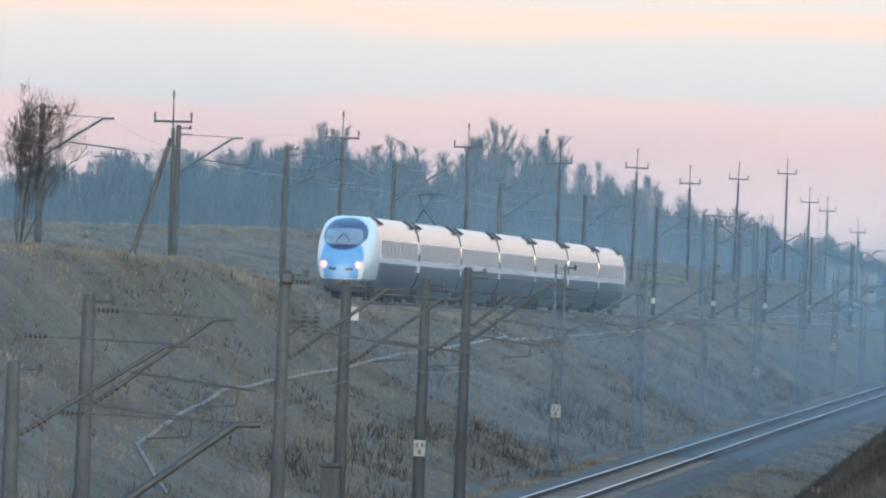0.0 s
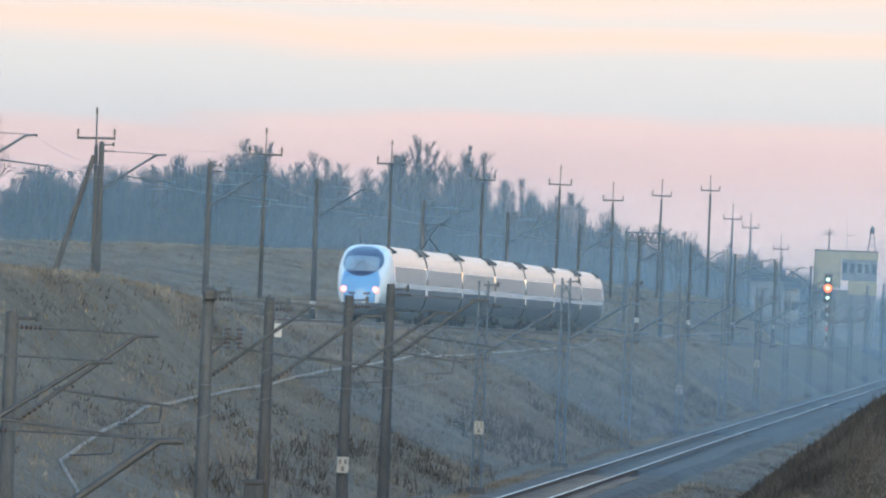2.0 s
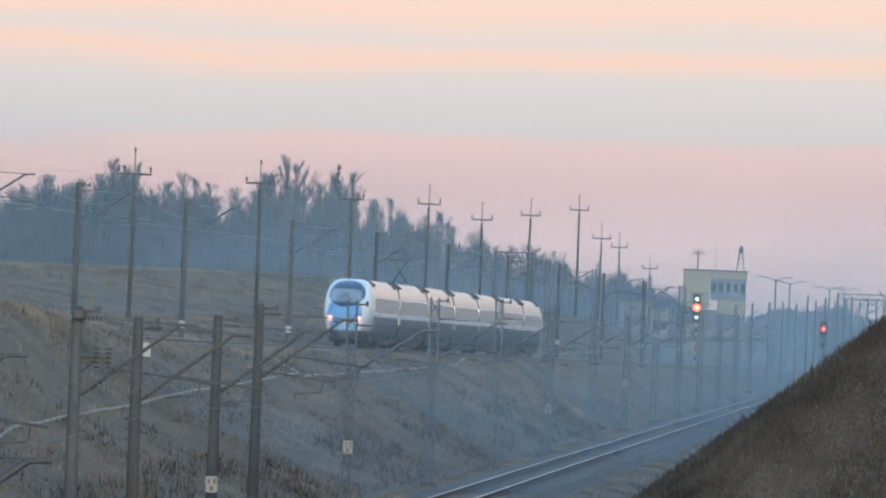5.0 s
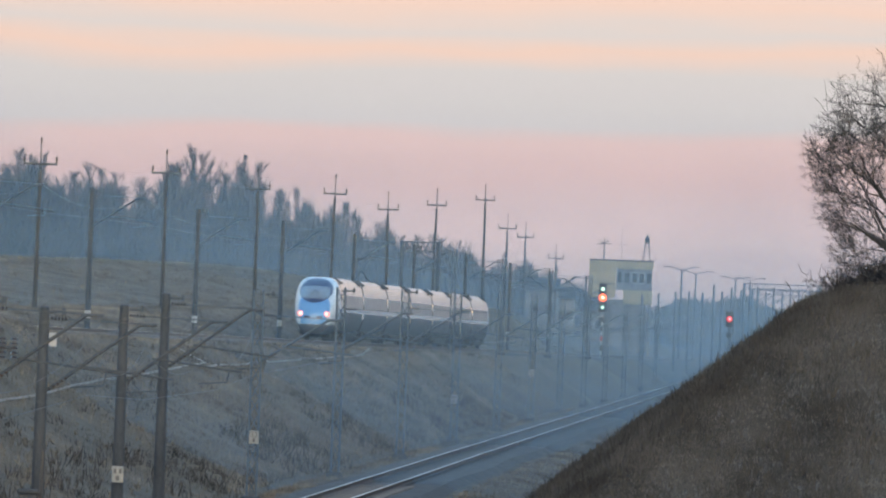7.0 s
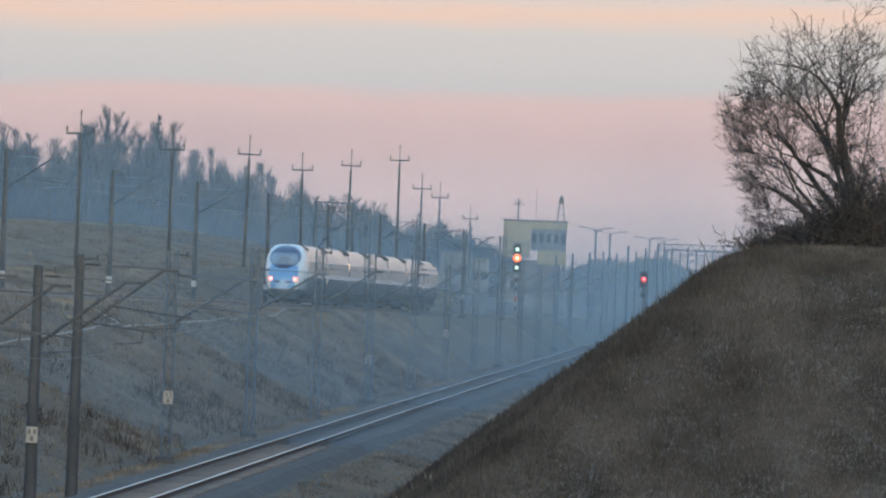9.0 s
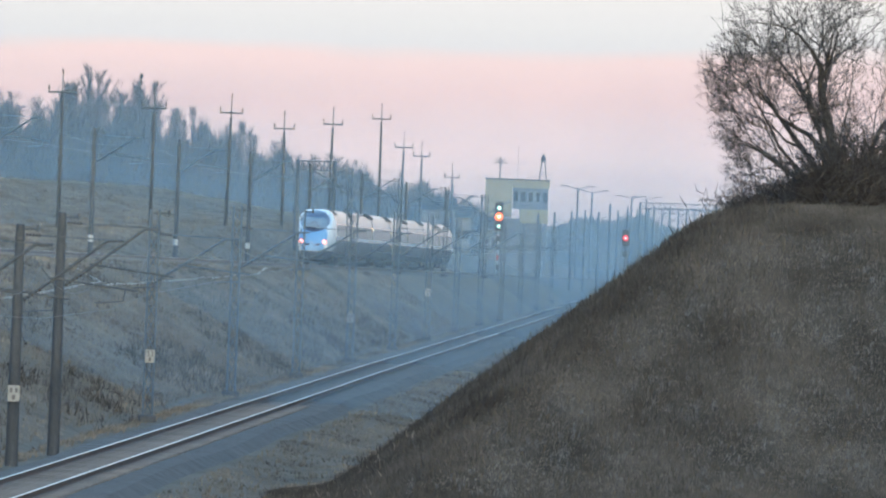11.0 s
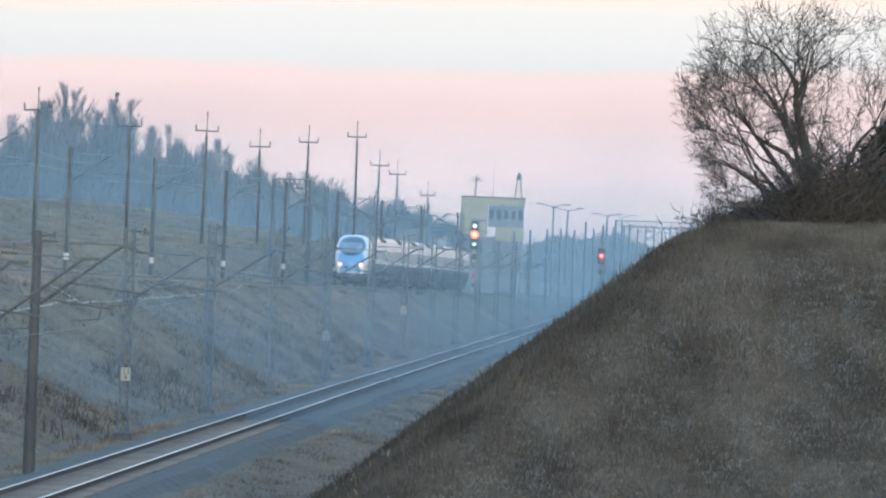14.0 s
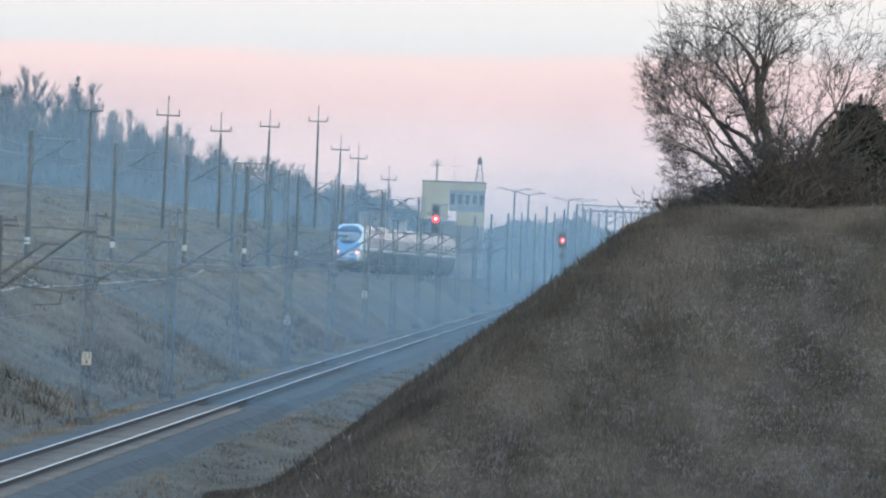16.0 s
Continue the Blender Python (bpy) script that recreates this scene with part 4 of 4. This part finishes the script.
def railway_signal(at, name, label, lamps, head_h, bands):
    """Colour-light signal; each lamp is a small turning drum with two faces. at: place of the middle lamp."""
    z = ground_at(at.x, at.y)
    root = empty(name, pose(at.x, at.y, z), label, "railway signal")
    mid = at.z - z
    bm = bmesh.new()
    lathe(bm, [(-0.8, 0.1), (mid + head_h / 2 - 0.1, 0.075)], 10, (0, 0.35, 0))
    post = part("post", bm, M_SIGN if bands else M_STEEL, root, "white post with dark bands" if bands else "", True)
    for k in range(bands):
        bm = bmesh.new()
        lathe(bm, [(0.9 + k * 0.9, 0.1), (1.35 + k * 0.9, 0.1)], 10, (0, 0.35, 0))
        part("band", bm, M_REDPAINT if k % 2 else M_BLACK, post)
    bm = bmesh.new()
    block(bm, (0, 0.14, mid), (0.62, 0.3, head_h), 0.06)
    part("lamp_housing", bm, M_BLACK, root, "black lamp housing")
    bm = bmesh.new()
    block(bm, (0, 0.3, mid), (0.74, 0.03, head_h + 0.1), 0.1)
    part("backboard", bm, M_BLACK, root)
    for dz, shown, hidden, r in lamps:
        drum = new("lamp_drum")
        drum.parent = root
        drum.location = (0, -0.02, mid + dz)
        part("lens", half_ball(bmesh.new(), r, -1), shown, drum, "", True)
        part("lens", half_ball(bmesh.new(), r, 1), hidden, drum, "", True)
        # added core for the white glare; the enlarged lens is its coloured halo
        for face, way in ((shown, -1), (hidden, 1)):
            if face is not M_DARKLENS:
                bm = half_ball(bmesh.new(), r * 0.42, way)
                bmesh.ops.translate(bm, verts=bm.verts, vec=(0, way * r * 0.68, 0))
                part("glare_core", bm, M_REDCORE if face is M_REDLAMP else M_CORE, drum, "", True)
        bm = bmesh.new()
        for k in range(9):
            a, b = math.pi * k / 9, math.pi * (k + 1) / 9
            v = [bm.verts.new((1.15 * r * math.cos(c), y, mid + dz + 1.15 * r * math.sin(c))) for c, y in ((a, 0.0), (b, 0.0), (b, -0.3), (a, -0.3))]
            bm.faces.new(v)
        part("hood", bm, M_BLACK, root)
        if hidden is not shown:
            turning.append((drum, mid + dz))
    bm = bmesh.new()
    for k in range(int(mid / 0.35)):
        tube(bm, (0.12, 0.45, 0.3 + k * 0.35), (0.42, 0.45, 0.3 + k * 0.35), 0.012, n=4)
    tube(bm, (0.12, 0.45, 0), (0.12, 0.45, mid), 0.018, n=4)
    tube(bm, (0.42, 0.45, 0), (0.42, 0.45, mid), 0.018, n=4)
    part("ladder", bm, M_STEEL, root)
    bm = bmesh.new()
    block(bm, (0, 0.2, mid - head_h / 2 - 0.75), (0.5, 0.04, 0.5), 0.03)
    part("sign_plate", bm, M_DARKSTEEL, root)


M_DARKLENS = mat("unlit_lens", (0.02, 0.025, 0.025), (0.035, 0.04, 0.04), 4, 0.15, 0.0)
railway_signal(place(915, 457, 1185), "main_signal", "tall black colour-light signal on a banded post", ((0.0, M_AMBER, M_REDLAMP, 0.38), (0.8, M_GREEN, M_DARKLENS, 0.19), (-0.9, M_GREEN, M_DARKLENS, 0.17)), 2.6, 4)
railway_signal(place(1139, 495, 1150), "distant_signal", "black colour-light signal showing a red lamp", ((0.0, M_REDLAMP, M_REDLAMP, 0.27),), 1.4, 0)


# ---- signal box and yard ----
def build_signal_box():
    a, b = place(892, 392, 1450), place(1005, 392, 1450)
    z, w, top = ground_at((a.x + b.x) / 2, 1450), b.x - a.x, place(948, 392, 1450).z
    h = top - z
    root = empty("signal_box", pose((a.x + b.x) / 2, 1450, z), "yellow and grey signal box with a glazed upper storey", "building")
    bm = bmesh.new()
    block(bm, (-w * 0.29, 3, h - 2.1), (w * 0.42, 6, 4.2), 0.05)
    part("stair_tower", bm, M_YELLOW, root, "plain yellow rendered tower wall")
    bm = bmesh.new()
    block(bm, (w * 0.21, 3, h - 0.45), (w * 0.585, 6.2, 0.9), 0.05)
    part("parapet", bm, M_YELLOW, root)
    bm = bmesh.new()
    block(bm, (w * 0.21, 3.1, h - 2.1), (w * 0.55, 5.6, 2.4), 0.03)
    part("upper_wall", bm, M_GREYWALL, root, "grey wall behind the windows")
    for k in range(5):
        bm = bmesh.new()
        block(bm, (w * (-0.02 + 0.115 * k), 0.27, h - 1.9), (w * 0.09, 0.06, 1.3), 0.02)
        win = part("window", bm, M_SIGN if k in (2, 3) else M_GREYWALL, root)
        bm = bmesh.new()
        block(bm, (w * (-0.02 + 0.115 * k), 0.225, h - 1.9), (w * 0.07, 0.03, 1.1), 0.0)
        part("pane", bm, M_GLASS, win)
    bm = bmesh.new()
    block(bm, (w * 0.27, 3, h - 4.1), (w * 0.45, 5.6, 1.6), 0.04)
    part("spandrel", bm, M_YELLOW, root)
    bm = bmesh.new()
    block(bm, (w * 0.05, 3.4, (h - 4.2) / 2 - 0.3), (w * 0.72, 4.6, h - 4.0), 0.04)
    part("lower_storey", bm, M_GREYWALL, root)
    for x in (-0.44, 0.12, 0.46):
        bm = bmesh.new()
        block(bm, (w * x, 0.6, (h - 4.4) / 2 - 0.3), (0.35, 0.35, h - 4.0), 0.03)
        part("column", bm, M_GREYWALL, root)
    bm = bmesh.new()
    block(bm, (0, 3, h + 0.06), (w * 1.02, 6.4, 0.14), 0.03)
    part("roof", bm, M_DARKSTEEL, root)
    # roof gear
    bm = bmesh.new()
    tube(bm, (-w * 0.28, 2, h), (-w * 0.28, 2, h + 2.6), 0.09, 0.06)
    for a in range(5):
        tube(bm, (-w * 0.28, 2, h + 1.9), (-w * 0.28 + 0.8 * math.cos(a * 0.8), 2, h + 1.9 + 0.7 * math.sin(a * 0.8)), 0.05, n=5)
    part("aerial", bm, M_DARKSTEEL, root)
    bm = bmesh.new()
    tube(bm, (0, 2, h), (-0.05, 2, h + 4.0), 0.03, 0.015)
    tube(bm, (-0.4, 2, h + 1.8), (0.9, 2, h + 1.9), 0.02)
    part("rod_aerial", bm, M_DARKSTEEL, root)
    bm = bmesh.new()
    for sx in (-0.45, 0.45):
        for sy in (-0.4, 0.4):
            tube(bm, (w * 0.39 + sx, 2 + sy, h), (w * 0.39 + sx * 0.35, 2 + sy * 0.35, h + 2.2), 0.06, n=5)
    block(bm, (w * 0.39, 2, h + 2.45), (0.55, 0.5, 0.6), 0.06)
    lathe(bm, [(h + 2.7, 0.2), (h + 3.1, 0.05)], 8, (w * 0.39, 2, 0))
    for k in (0.6, 1.3):
        tube(bm, (w * 0.39 - 0.35, 1.7, h + k), (w * 0.39 + 0.35, 1.7, h + k + 0.5), 0.03, n=4)
    part("siren_tower", bm, M_DARKSTEEL, root)


build_signal_box()


def shed(px, y, w, h, wall, label):
    c = place(px, 500, y)
    z = ground_at(c.x, y)
    root = empty("railway_shed", pose(c.x, y, z), label, "shed", "sheds by the yard")
    bm = bmesh.new()
    block(bm, (0, 2, h / 2 - 0.4), (w, 4, h + 0.8), 0.04)
    part("wall", bm, wall, root)
    bm = bmesh.new()
    v = [bm.verts.new(q) for q in ((-w * 0.56, -0.4, h), (w * 0.56, -0.4, h), (w * 0.56, 4.4, h), (-w * 0.56, 4.4, h), (-w * 0.56, 2, h + 1.3), (w * 0.56, 2, h + 1.3))]
    for f in ((0, 1, 5, 4), (2, 3, 4, 5), (0, 4, 3), (1, 2, 5), (3, 2, 1, 0)):
        bm.faces.new([v[i] for i in f])
    part("roof", bm, M_DARKSTEEL, root)
    for sx in (-0.25, 0.22):
        bm = bmesh.new()
        block(bm, (sx * w, -0.01, h * 0.55), (0.8, 0.06, 1.0), 0.02)
        part("window", bm, M_GLASS, root)


shed(806, 1400, 3.6, 4.6, M_GREYWALL, "dark-roofed grey shed beside the railway")
shed(850, 1420, 1.8, 4.2, M_WHITEWALL, "small whitewashed hut beside the railway")
shed(900, 1425, 2.6, 3.4, M_WHITEWALL, "low whitewashed hut below the signal box")


def yard_mast(x, y, h, lamp=False):
    z = ground_at(x, y)
    root = empty("yard_mast", pose(x, y, z, 0, 0, random.uniform(-10, 10)), "far steel mast in the hazy station yard" if not lamp else "tall twin-arm lamp post in the station yard",
                 "lamp post" if lamp else "catenary mast", "masts in the yard")
    bm = bmesh.new()
    lathe(bm, [(-0.5, 0.17), (h, 0.11)], 8)
    part("post", bm, M_STEEL, root)
    if lamp:
        for s in (-1, 1):
            bm = bmesh.new()
            tube(bm, (0, 0, h - 0.1), (s * 1.3, 0, h + 0.25), 0.05, n=5)
            block(bm, (s * 1.6, 0, h + 0.27), (0.9, 0.3, 0.14), 0.03)
            part("lamp_arm", bm, M_STEEL, root)
    else:
        bm = bmesh.new()
        tube(bm, (0, 0, h - 1.9), (2.3, 0, h - 0.5), 0.05, n=5)
        tube(bm, (0.9, 0, h - 1.3), (2.9, 0, h - 1.5), 0.03, n=4)
        part("bracket", bm, M_STEEL, root)


rng = random.Random(12)
for px, top, y in ((985, 452, 1290), (1014, 449, 1250), (1044, 447, 1300), (1068, 446, 1340), (1092, 449, 1290), (1112, 435, 1260), (1126, 446, 1400), (1143, 440, 1350), (1160, 444, 1500),
                   (1176, 441, 1440), (1190, 438, 1400), (1204, 447, 1600), (1218, 440, 1500), (1233, 444, 1700), (1247, 446, 1620), (1262, 442, 1560), (1280, 446, 1700), (1300, 448, 1800)):
    q = place(px, top, y)
    yard_mast(q.x, y, q.z - ground_at(q.x, y))
for px, top, y in ((1055, 407, 1500), (1080, 414, 1580), (1150, 424, 1700), (1176, 426, 1760)):
    q = place(px, top, y)
    yard_mast(q.x, y, q.z - ground_at(q.x, y), True)


def gantry(p0, p1, top, y):
    a, b = place(p0, top, y), place(p1, top, y)
    root = empty("line_gantry", pose(0, 0, 0), "long steel gantry across the far station tracks", "gantry", "gantries in the yard")
    bm = bmesh.new()
    h = max(a.z, b.z)
    for dz in (0, 0.7):
        tube(bm, (a.x, y, h - dz), (b.x, y, h - dz), 0.06, n=5)
    n = 14
    for k in range(n):
        u, v = a.x + (b.x - a.x) * k / n, a.x + (b.x - a.x) * (k + 1) / n
        tube(bm, (u, y, h - (0.7 if k % 2 else 0)), (v, y, h - (0 if k % 2 else 0.7)), 0.04, n=4)
    part("beam", bm, M_STEEL, root)
    for c in (a, b):
        bm = bmesh.new()
        lathe(bm, [(ground_at(c.x, y) - 0.5, 0.2), (h, 0.15)], 8, (c.x, y, 0))
        part("leg", bm, M_STEEL, root)


gantry(1165, 1300, 437, 1480)
gantry(1180, 1310, 446, 1640)
gantry(560, 625, 360, 1010)


# ---- drainage gutter along the bank ----
def on_land(px, py, y0=250.0, y1=1500.0):
    """Where a line of sight first meets the ground."""
    y = y0
    while y < y1:
        p = place(px, py, y)
        if p.z < ground_at(p.x, y):
            return p
        y += 1.0
    return place(px, py, y1)


def build_gutter(points, name, pitch=1.0):
    root = empty(name, pose(0, 0, 0), "pale concrete drainage gutter laid along the grassy bank", "gutter", "gutters on the bank")
    root["kind"] = "structure"
    line = [on_land(*p) for p in points]
    bm = bmesh.new()
    block(bm, (0, 0, -0.03), (0.05, 0.94, 0.14), 0.012)
    block(bm, (0.26, 0, -0.03), (0.05, 0.94, 0.14), 0.012)
    block(bm, (0.13, 0, -0.03), (0.22, 0.9, 0.04), 0.01)
    first, count = None, 0
    for p, q in zip(line, line[1:]):
        n = max(1, int((q - p).length / pitch))
        n = min(n, 60)
        for k in range(n):
            if count > 280:
                return
            c = p.lerp(q, (k + 0.5) / n)
            c.z = sum(ground_at(c.x + 0.03 * j, c.y + j) for j in (-4, -2, 0, 2, 4)) / 5 + 0.05
            d = q - p
            if first is None:
                first = ob = part("gutter_slab", bm, M_PALE, root)
            else:
                ob = first.copy()
                scene.collection.objects.link(ob)
            turn = d.to_track_quat("Y", "Z").to_matrix().to_4x4()
            ob.matrix_basis = Matrix.Translation(c) @ turn @ pose(0, 0, 0, rng.uniform(-0.6, 0.6), rng.uniform(-4, 4), rng.uniform(-0.6, 0.6)) @ Matrix.Diagonal((0.27, (q - p).length / n, 0.6, 1))
            count += 1


build_gutter(((-395, 850), (-446, 767), (-370, 712), (-291, 669), (-200, 650), (-71, 629), (60, 600), (130, 588), (209, 574)), "bank_gutter")
build_gutter(((213, 584), (330, 573), (488, 559), (628, 544), (720, 537), (808, 531)), "upper_gutter", 2.0)
build_gutter(((157, 543), (185, 559), (213, 575)), "side_gutter", 0.8)


def culvert_headwall():
    p = on_land(1006, 556, 900.0)
    root = empty("culvert_headwall", pose(p.x, p.y, ground_at(p.x, p.y)), "low pale concrete headwall of a culvert on the bank", "headwall")
    bm = bmesh.new()
    block(bm, (0, 0, 0.1), (2.1, 0.3, 0.6), 0.03)
    part("wall", bm, M_PALE, root)
    bm = bmesh.new()
    block(bm, (0, -0.02, 0.43), (2.3, 0.42, 0.12), 0.02)
    part("coping", bm, M_PALE, root)


culvert_headwall()


# ---- relay cabinet and marker posts beside the lower track ----
def relay_cabinet():
    x = (-92 - 784) * 310 / F
    z = ground_at(x, 310)
    top = place(-92, 797, 310).z - z
    root = empty("relay_cabinet", pose(x, 310, z), "weathered concrete trackside cabinet with a cap", "cabinet")
    bm = bmesh.new()
    block(bm, (0, 0, top / 2 - 0.15), (0.46, 0.42, top + 0.1), 0.03)
    part("body", bm, M_CONCRETE, root)
    bm = bmesh.new()
    block(bm, (0, 0, top - 0.04), (0.54, 0.5, 0.12), 0.03)
    part("cap", bm, M_CONCRETE, root)
    bm = bmesh.new()
    tube(bm, (0.25, 0.35, 0), (0.3, 0.35, top + 0.95), 0.05, n=6)
    tagged(part("marker_post", bm, M_WOODPOLE), "thin dark wooden marker post", "post")
    bpy.data.objects["marker_post"].matrix_basis = pose(x, 310, z)


relay_cabinet()


# ---- grass and weeds ----
def tufts(name, label, n, box, size, material, keep, seed, blades_each=3, width=0.02):
    g = np.random.default_rng(seed)
    x, y = g.uniform(box[0], box[1], n), g.uniform(box[2], box[3], n)
    ok = keep(x, y, g.random(n))
    x, y = x[ok], y[ok]
    z = land(x, y)
    k = len(x)
    verts = np.zeros((k, blades_each, 3, 3))
    for b in range(blades_each):
        h = g.uniform(size[0], size[1], k)
        a = g.uniform(0, math.tau, k)
        ox, oy = g.normal(0, 0.12, k), g.normal(0, 0.12, k)
        w = width * g.uniform(0.6, 1.8, k)
        lx, ly = g.normal(0, 0.35, k) * h, g.normal(0, 0.35, k) * h
        for j, (sx, top) in enumerate(((-1, 0), (1, 0), (0, 1))):
            verts[:, b, j, 0] = x + ox + sx * w * np.cos(a) + top * lx
            verts[:, b, j, 1] = y + oy + sx * w * np.sin(a) + top * ly
            verts[:, b, j, 2] = z - 0.05 + top * h
    m = k * blades_each
    me = bpy.data.meshes.new(name)
    me.vertices.add(m * 3)
    me.vertices.foreach_set("co", verts.reshape(-1))
    me.loops.add(m * 3)
    me.loops.foreach_set("vertex_index", np.arange(m * 3, dtype=np.int32))
    me.polygons.add(m)
    me.polygons.foreach_set("loop_start", np.arange(0, m * 3, 3, dtype=np.int32))
    me.update(calc_edges=True)
    me.materials.append(material)
    tagged(new(name, me), label, "grass", kind="stuff")


def clump(x, y, u):
    return u < 0.5 + 0.5 * step(-0.2, 0.25, rough(x * 0.7 + 3, y * 0.6))


def off_track(x, y, u):
    return (np.abs(x - xl(y)) > 2.9) & (np.abs(x - xu(y)) > 3.1) & clump(x, y, u)


def weeds(x, y, u):
    return (np.abs(x - xl(y)) > 3.4) & (np.abs(x - xu(y)) > 3.4) & (rough(x * 0.6 + 9, y * 0.5 + 4) > 0.12)


def hill_clump(x, y, u):
    s = x - 0.11 * (y - 280)
    return u < 0.82 + 0.18 * step(-0.25, 0.3, wave(s * 0.8, y * 0.035) + 0.5 * wave(s * 2.2 + 9, y * 0.12))


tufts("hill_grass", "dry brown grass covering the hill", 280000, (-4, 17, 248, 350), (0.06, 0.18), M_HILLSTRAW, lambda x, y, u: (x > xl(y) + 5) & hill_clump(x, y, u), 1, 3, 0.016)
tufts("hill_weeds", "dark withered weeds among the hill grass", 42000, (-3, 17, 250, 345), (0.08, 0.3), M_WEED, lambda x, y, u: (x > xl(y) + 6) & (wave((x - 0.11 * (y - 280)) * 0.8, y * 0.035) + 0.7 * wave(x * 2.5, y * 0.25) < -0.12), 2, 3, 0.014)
tufts("bank_grass", "dry pale grass on the railway bank", 300000, (-45, 12, 230, 900), (0.07, 0.25), M_STRAW, lambda x, y, u: off_track(x, y, u) & (x < xl(y)) & (x > xu(y) - 14), 3, 3, 0.02)
tufts("bank_weeds", "dark withered weeds on the railway bank", 52000, (-40, 12, 230, 900), (0.1, 0.34), M_WEED, lambda x, y, u: weeds(x, y, u) & (u < 0.6) & (x < xl(y)) & (x > xu(y) - 10), 4, 3, 0.02)
tufts("trackside_grass", "short dry grass beside the lower track", 110000, (-14, 30, 270, 900), (0.06, 0.2), M_STRAW, lambda x, y, u: (x > xl(y) + 2.8) & (x < xl(y) + 10), 5, 3, 0.03)
tufts("field_grass", "tall dry grass on the field edge", 70000, (-70, 20, 500, 1300), (0.12, 0.34), M_STRAW, lambda x, y, u: (x < xu(y) - 4) & (x > xu(y) - 40) & clump(x, y, u), 6, 3, 0.03)
tufts("foot_brush", "dark brush along the foot of the bank", 16000, (-22, 12, 270, 800), (0.2, 0.75), M_WEED, lambda x, y, u: (x < xl(y) - 4.2) & (x > xl(y) - 8.5) & (rough(x * 0.3, y * 0.22) > 0.0), 7, 5, 0.014)
tufts("crest_stalks", "dark seed-headed stalks along the hill crest", 2200, (-2, 9, 285, 335), (0.2, 0.45), M_WEED, lambda x, y, u: (x > xl(y) + 7.5), 8, 2, 0.014)


# ---- mist: sheets added as a stand-in for haze ----
# upright sheets added for bluish distance haze; tone pales the far ones
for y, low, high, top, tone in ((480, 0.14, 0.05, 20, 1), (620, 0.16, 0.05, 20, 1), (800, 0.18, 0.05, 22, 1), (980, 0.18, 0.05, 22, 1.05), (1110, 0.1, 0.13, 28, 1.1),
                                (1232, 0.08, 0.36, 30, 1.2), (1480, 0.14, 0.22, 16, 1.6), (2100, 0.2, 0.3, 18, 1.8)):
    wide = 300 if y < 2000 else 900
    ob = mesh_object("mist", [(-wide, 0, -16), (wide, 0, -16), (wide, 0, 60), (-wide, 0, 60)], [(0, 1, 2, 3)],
                     haze_sheet_material("mist", low, high, top, (0.225 * tone, 0.335 * tone, 0.445 * tone)))
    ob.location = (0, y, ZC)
    tagged(ob, "thin bluish sheet standing in for evening haze over the railway", "mist", kind="stuff")


# ---- what moves ----
def motions():
    a = radians(TRAIN_TURN)
    times = [0, 0.1] + [0.5 * k for k in range(1, 32)] + [15.9, 16]
    rows = []
    for t in times:
        y = 591.3 + TRAIN_SPEED * t * math.cos(a) - 0.5
        rows.append((t, pose(float(xu(y)), y, float(zu(y)), 0.02, 0, -TRAIN_TURN)))
    walk(train, rows)
    # the signal falls back behind the passing train: its lamp drums turn round
    for drum, h in turning:
        turns = ((0, 0), (14.2, 0), (14.24, 60), (14.27, 120), (14.3, 180), (16, 180))
        walk(drum, [(t, pose(0, -0.02, h, 0, 0, r)) for t, r in turns])


motions()
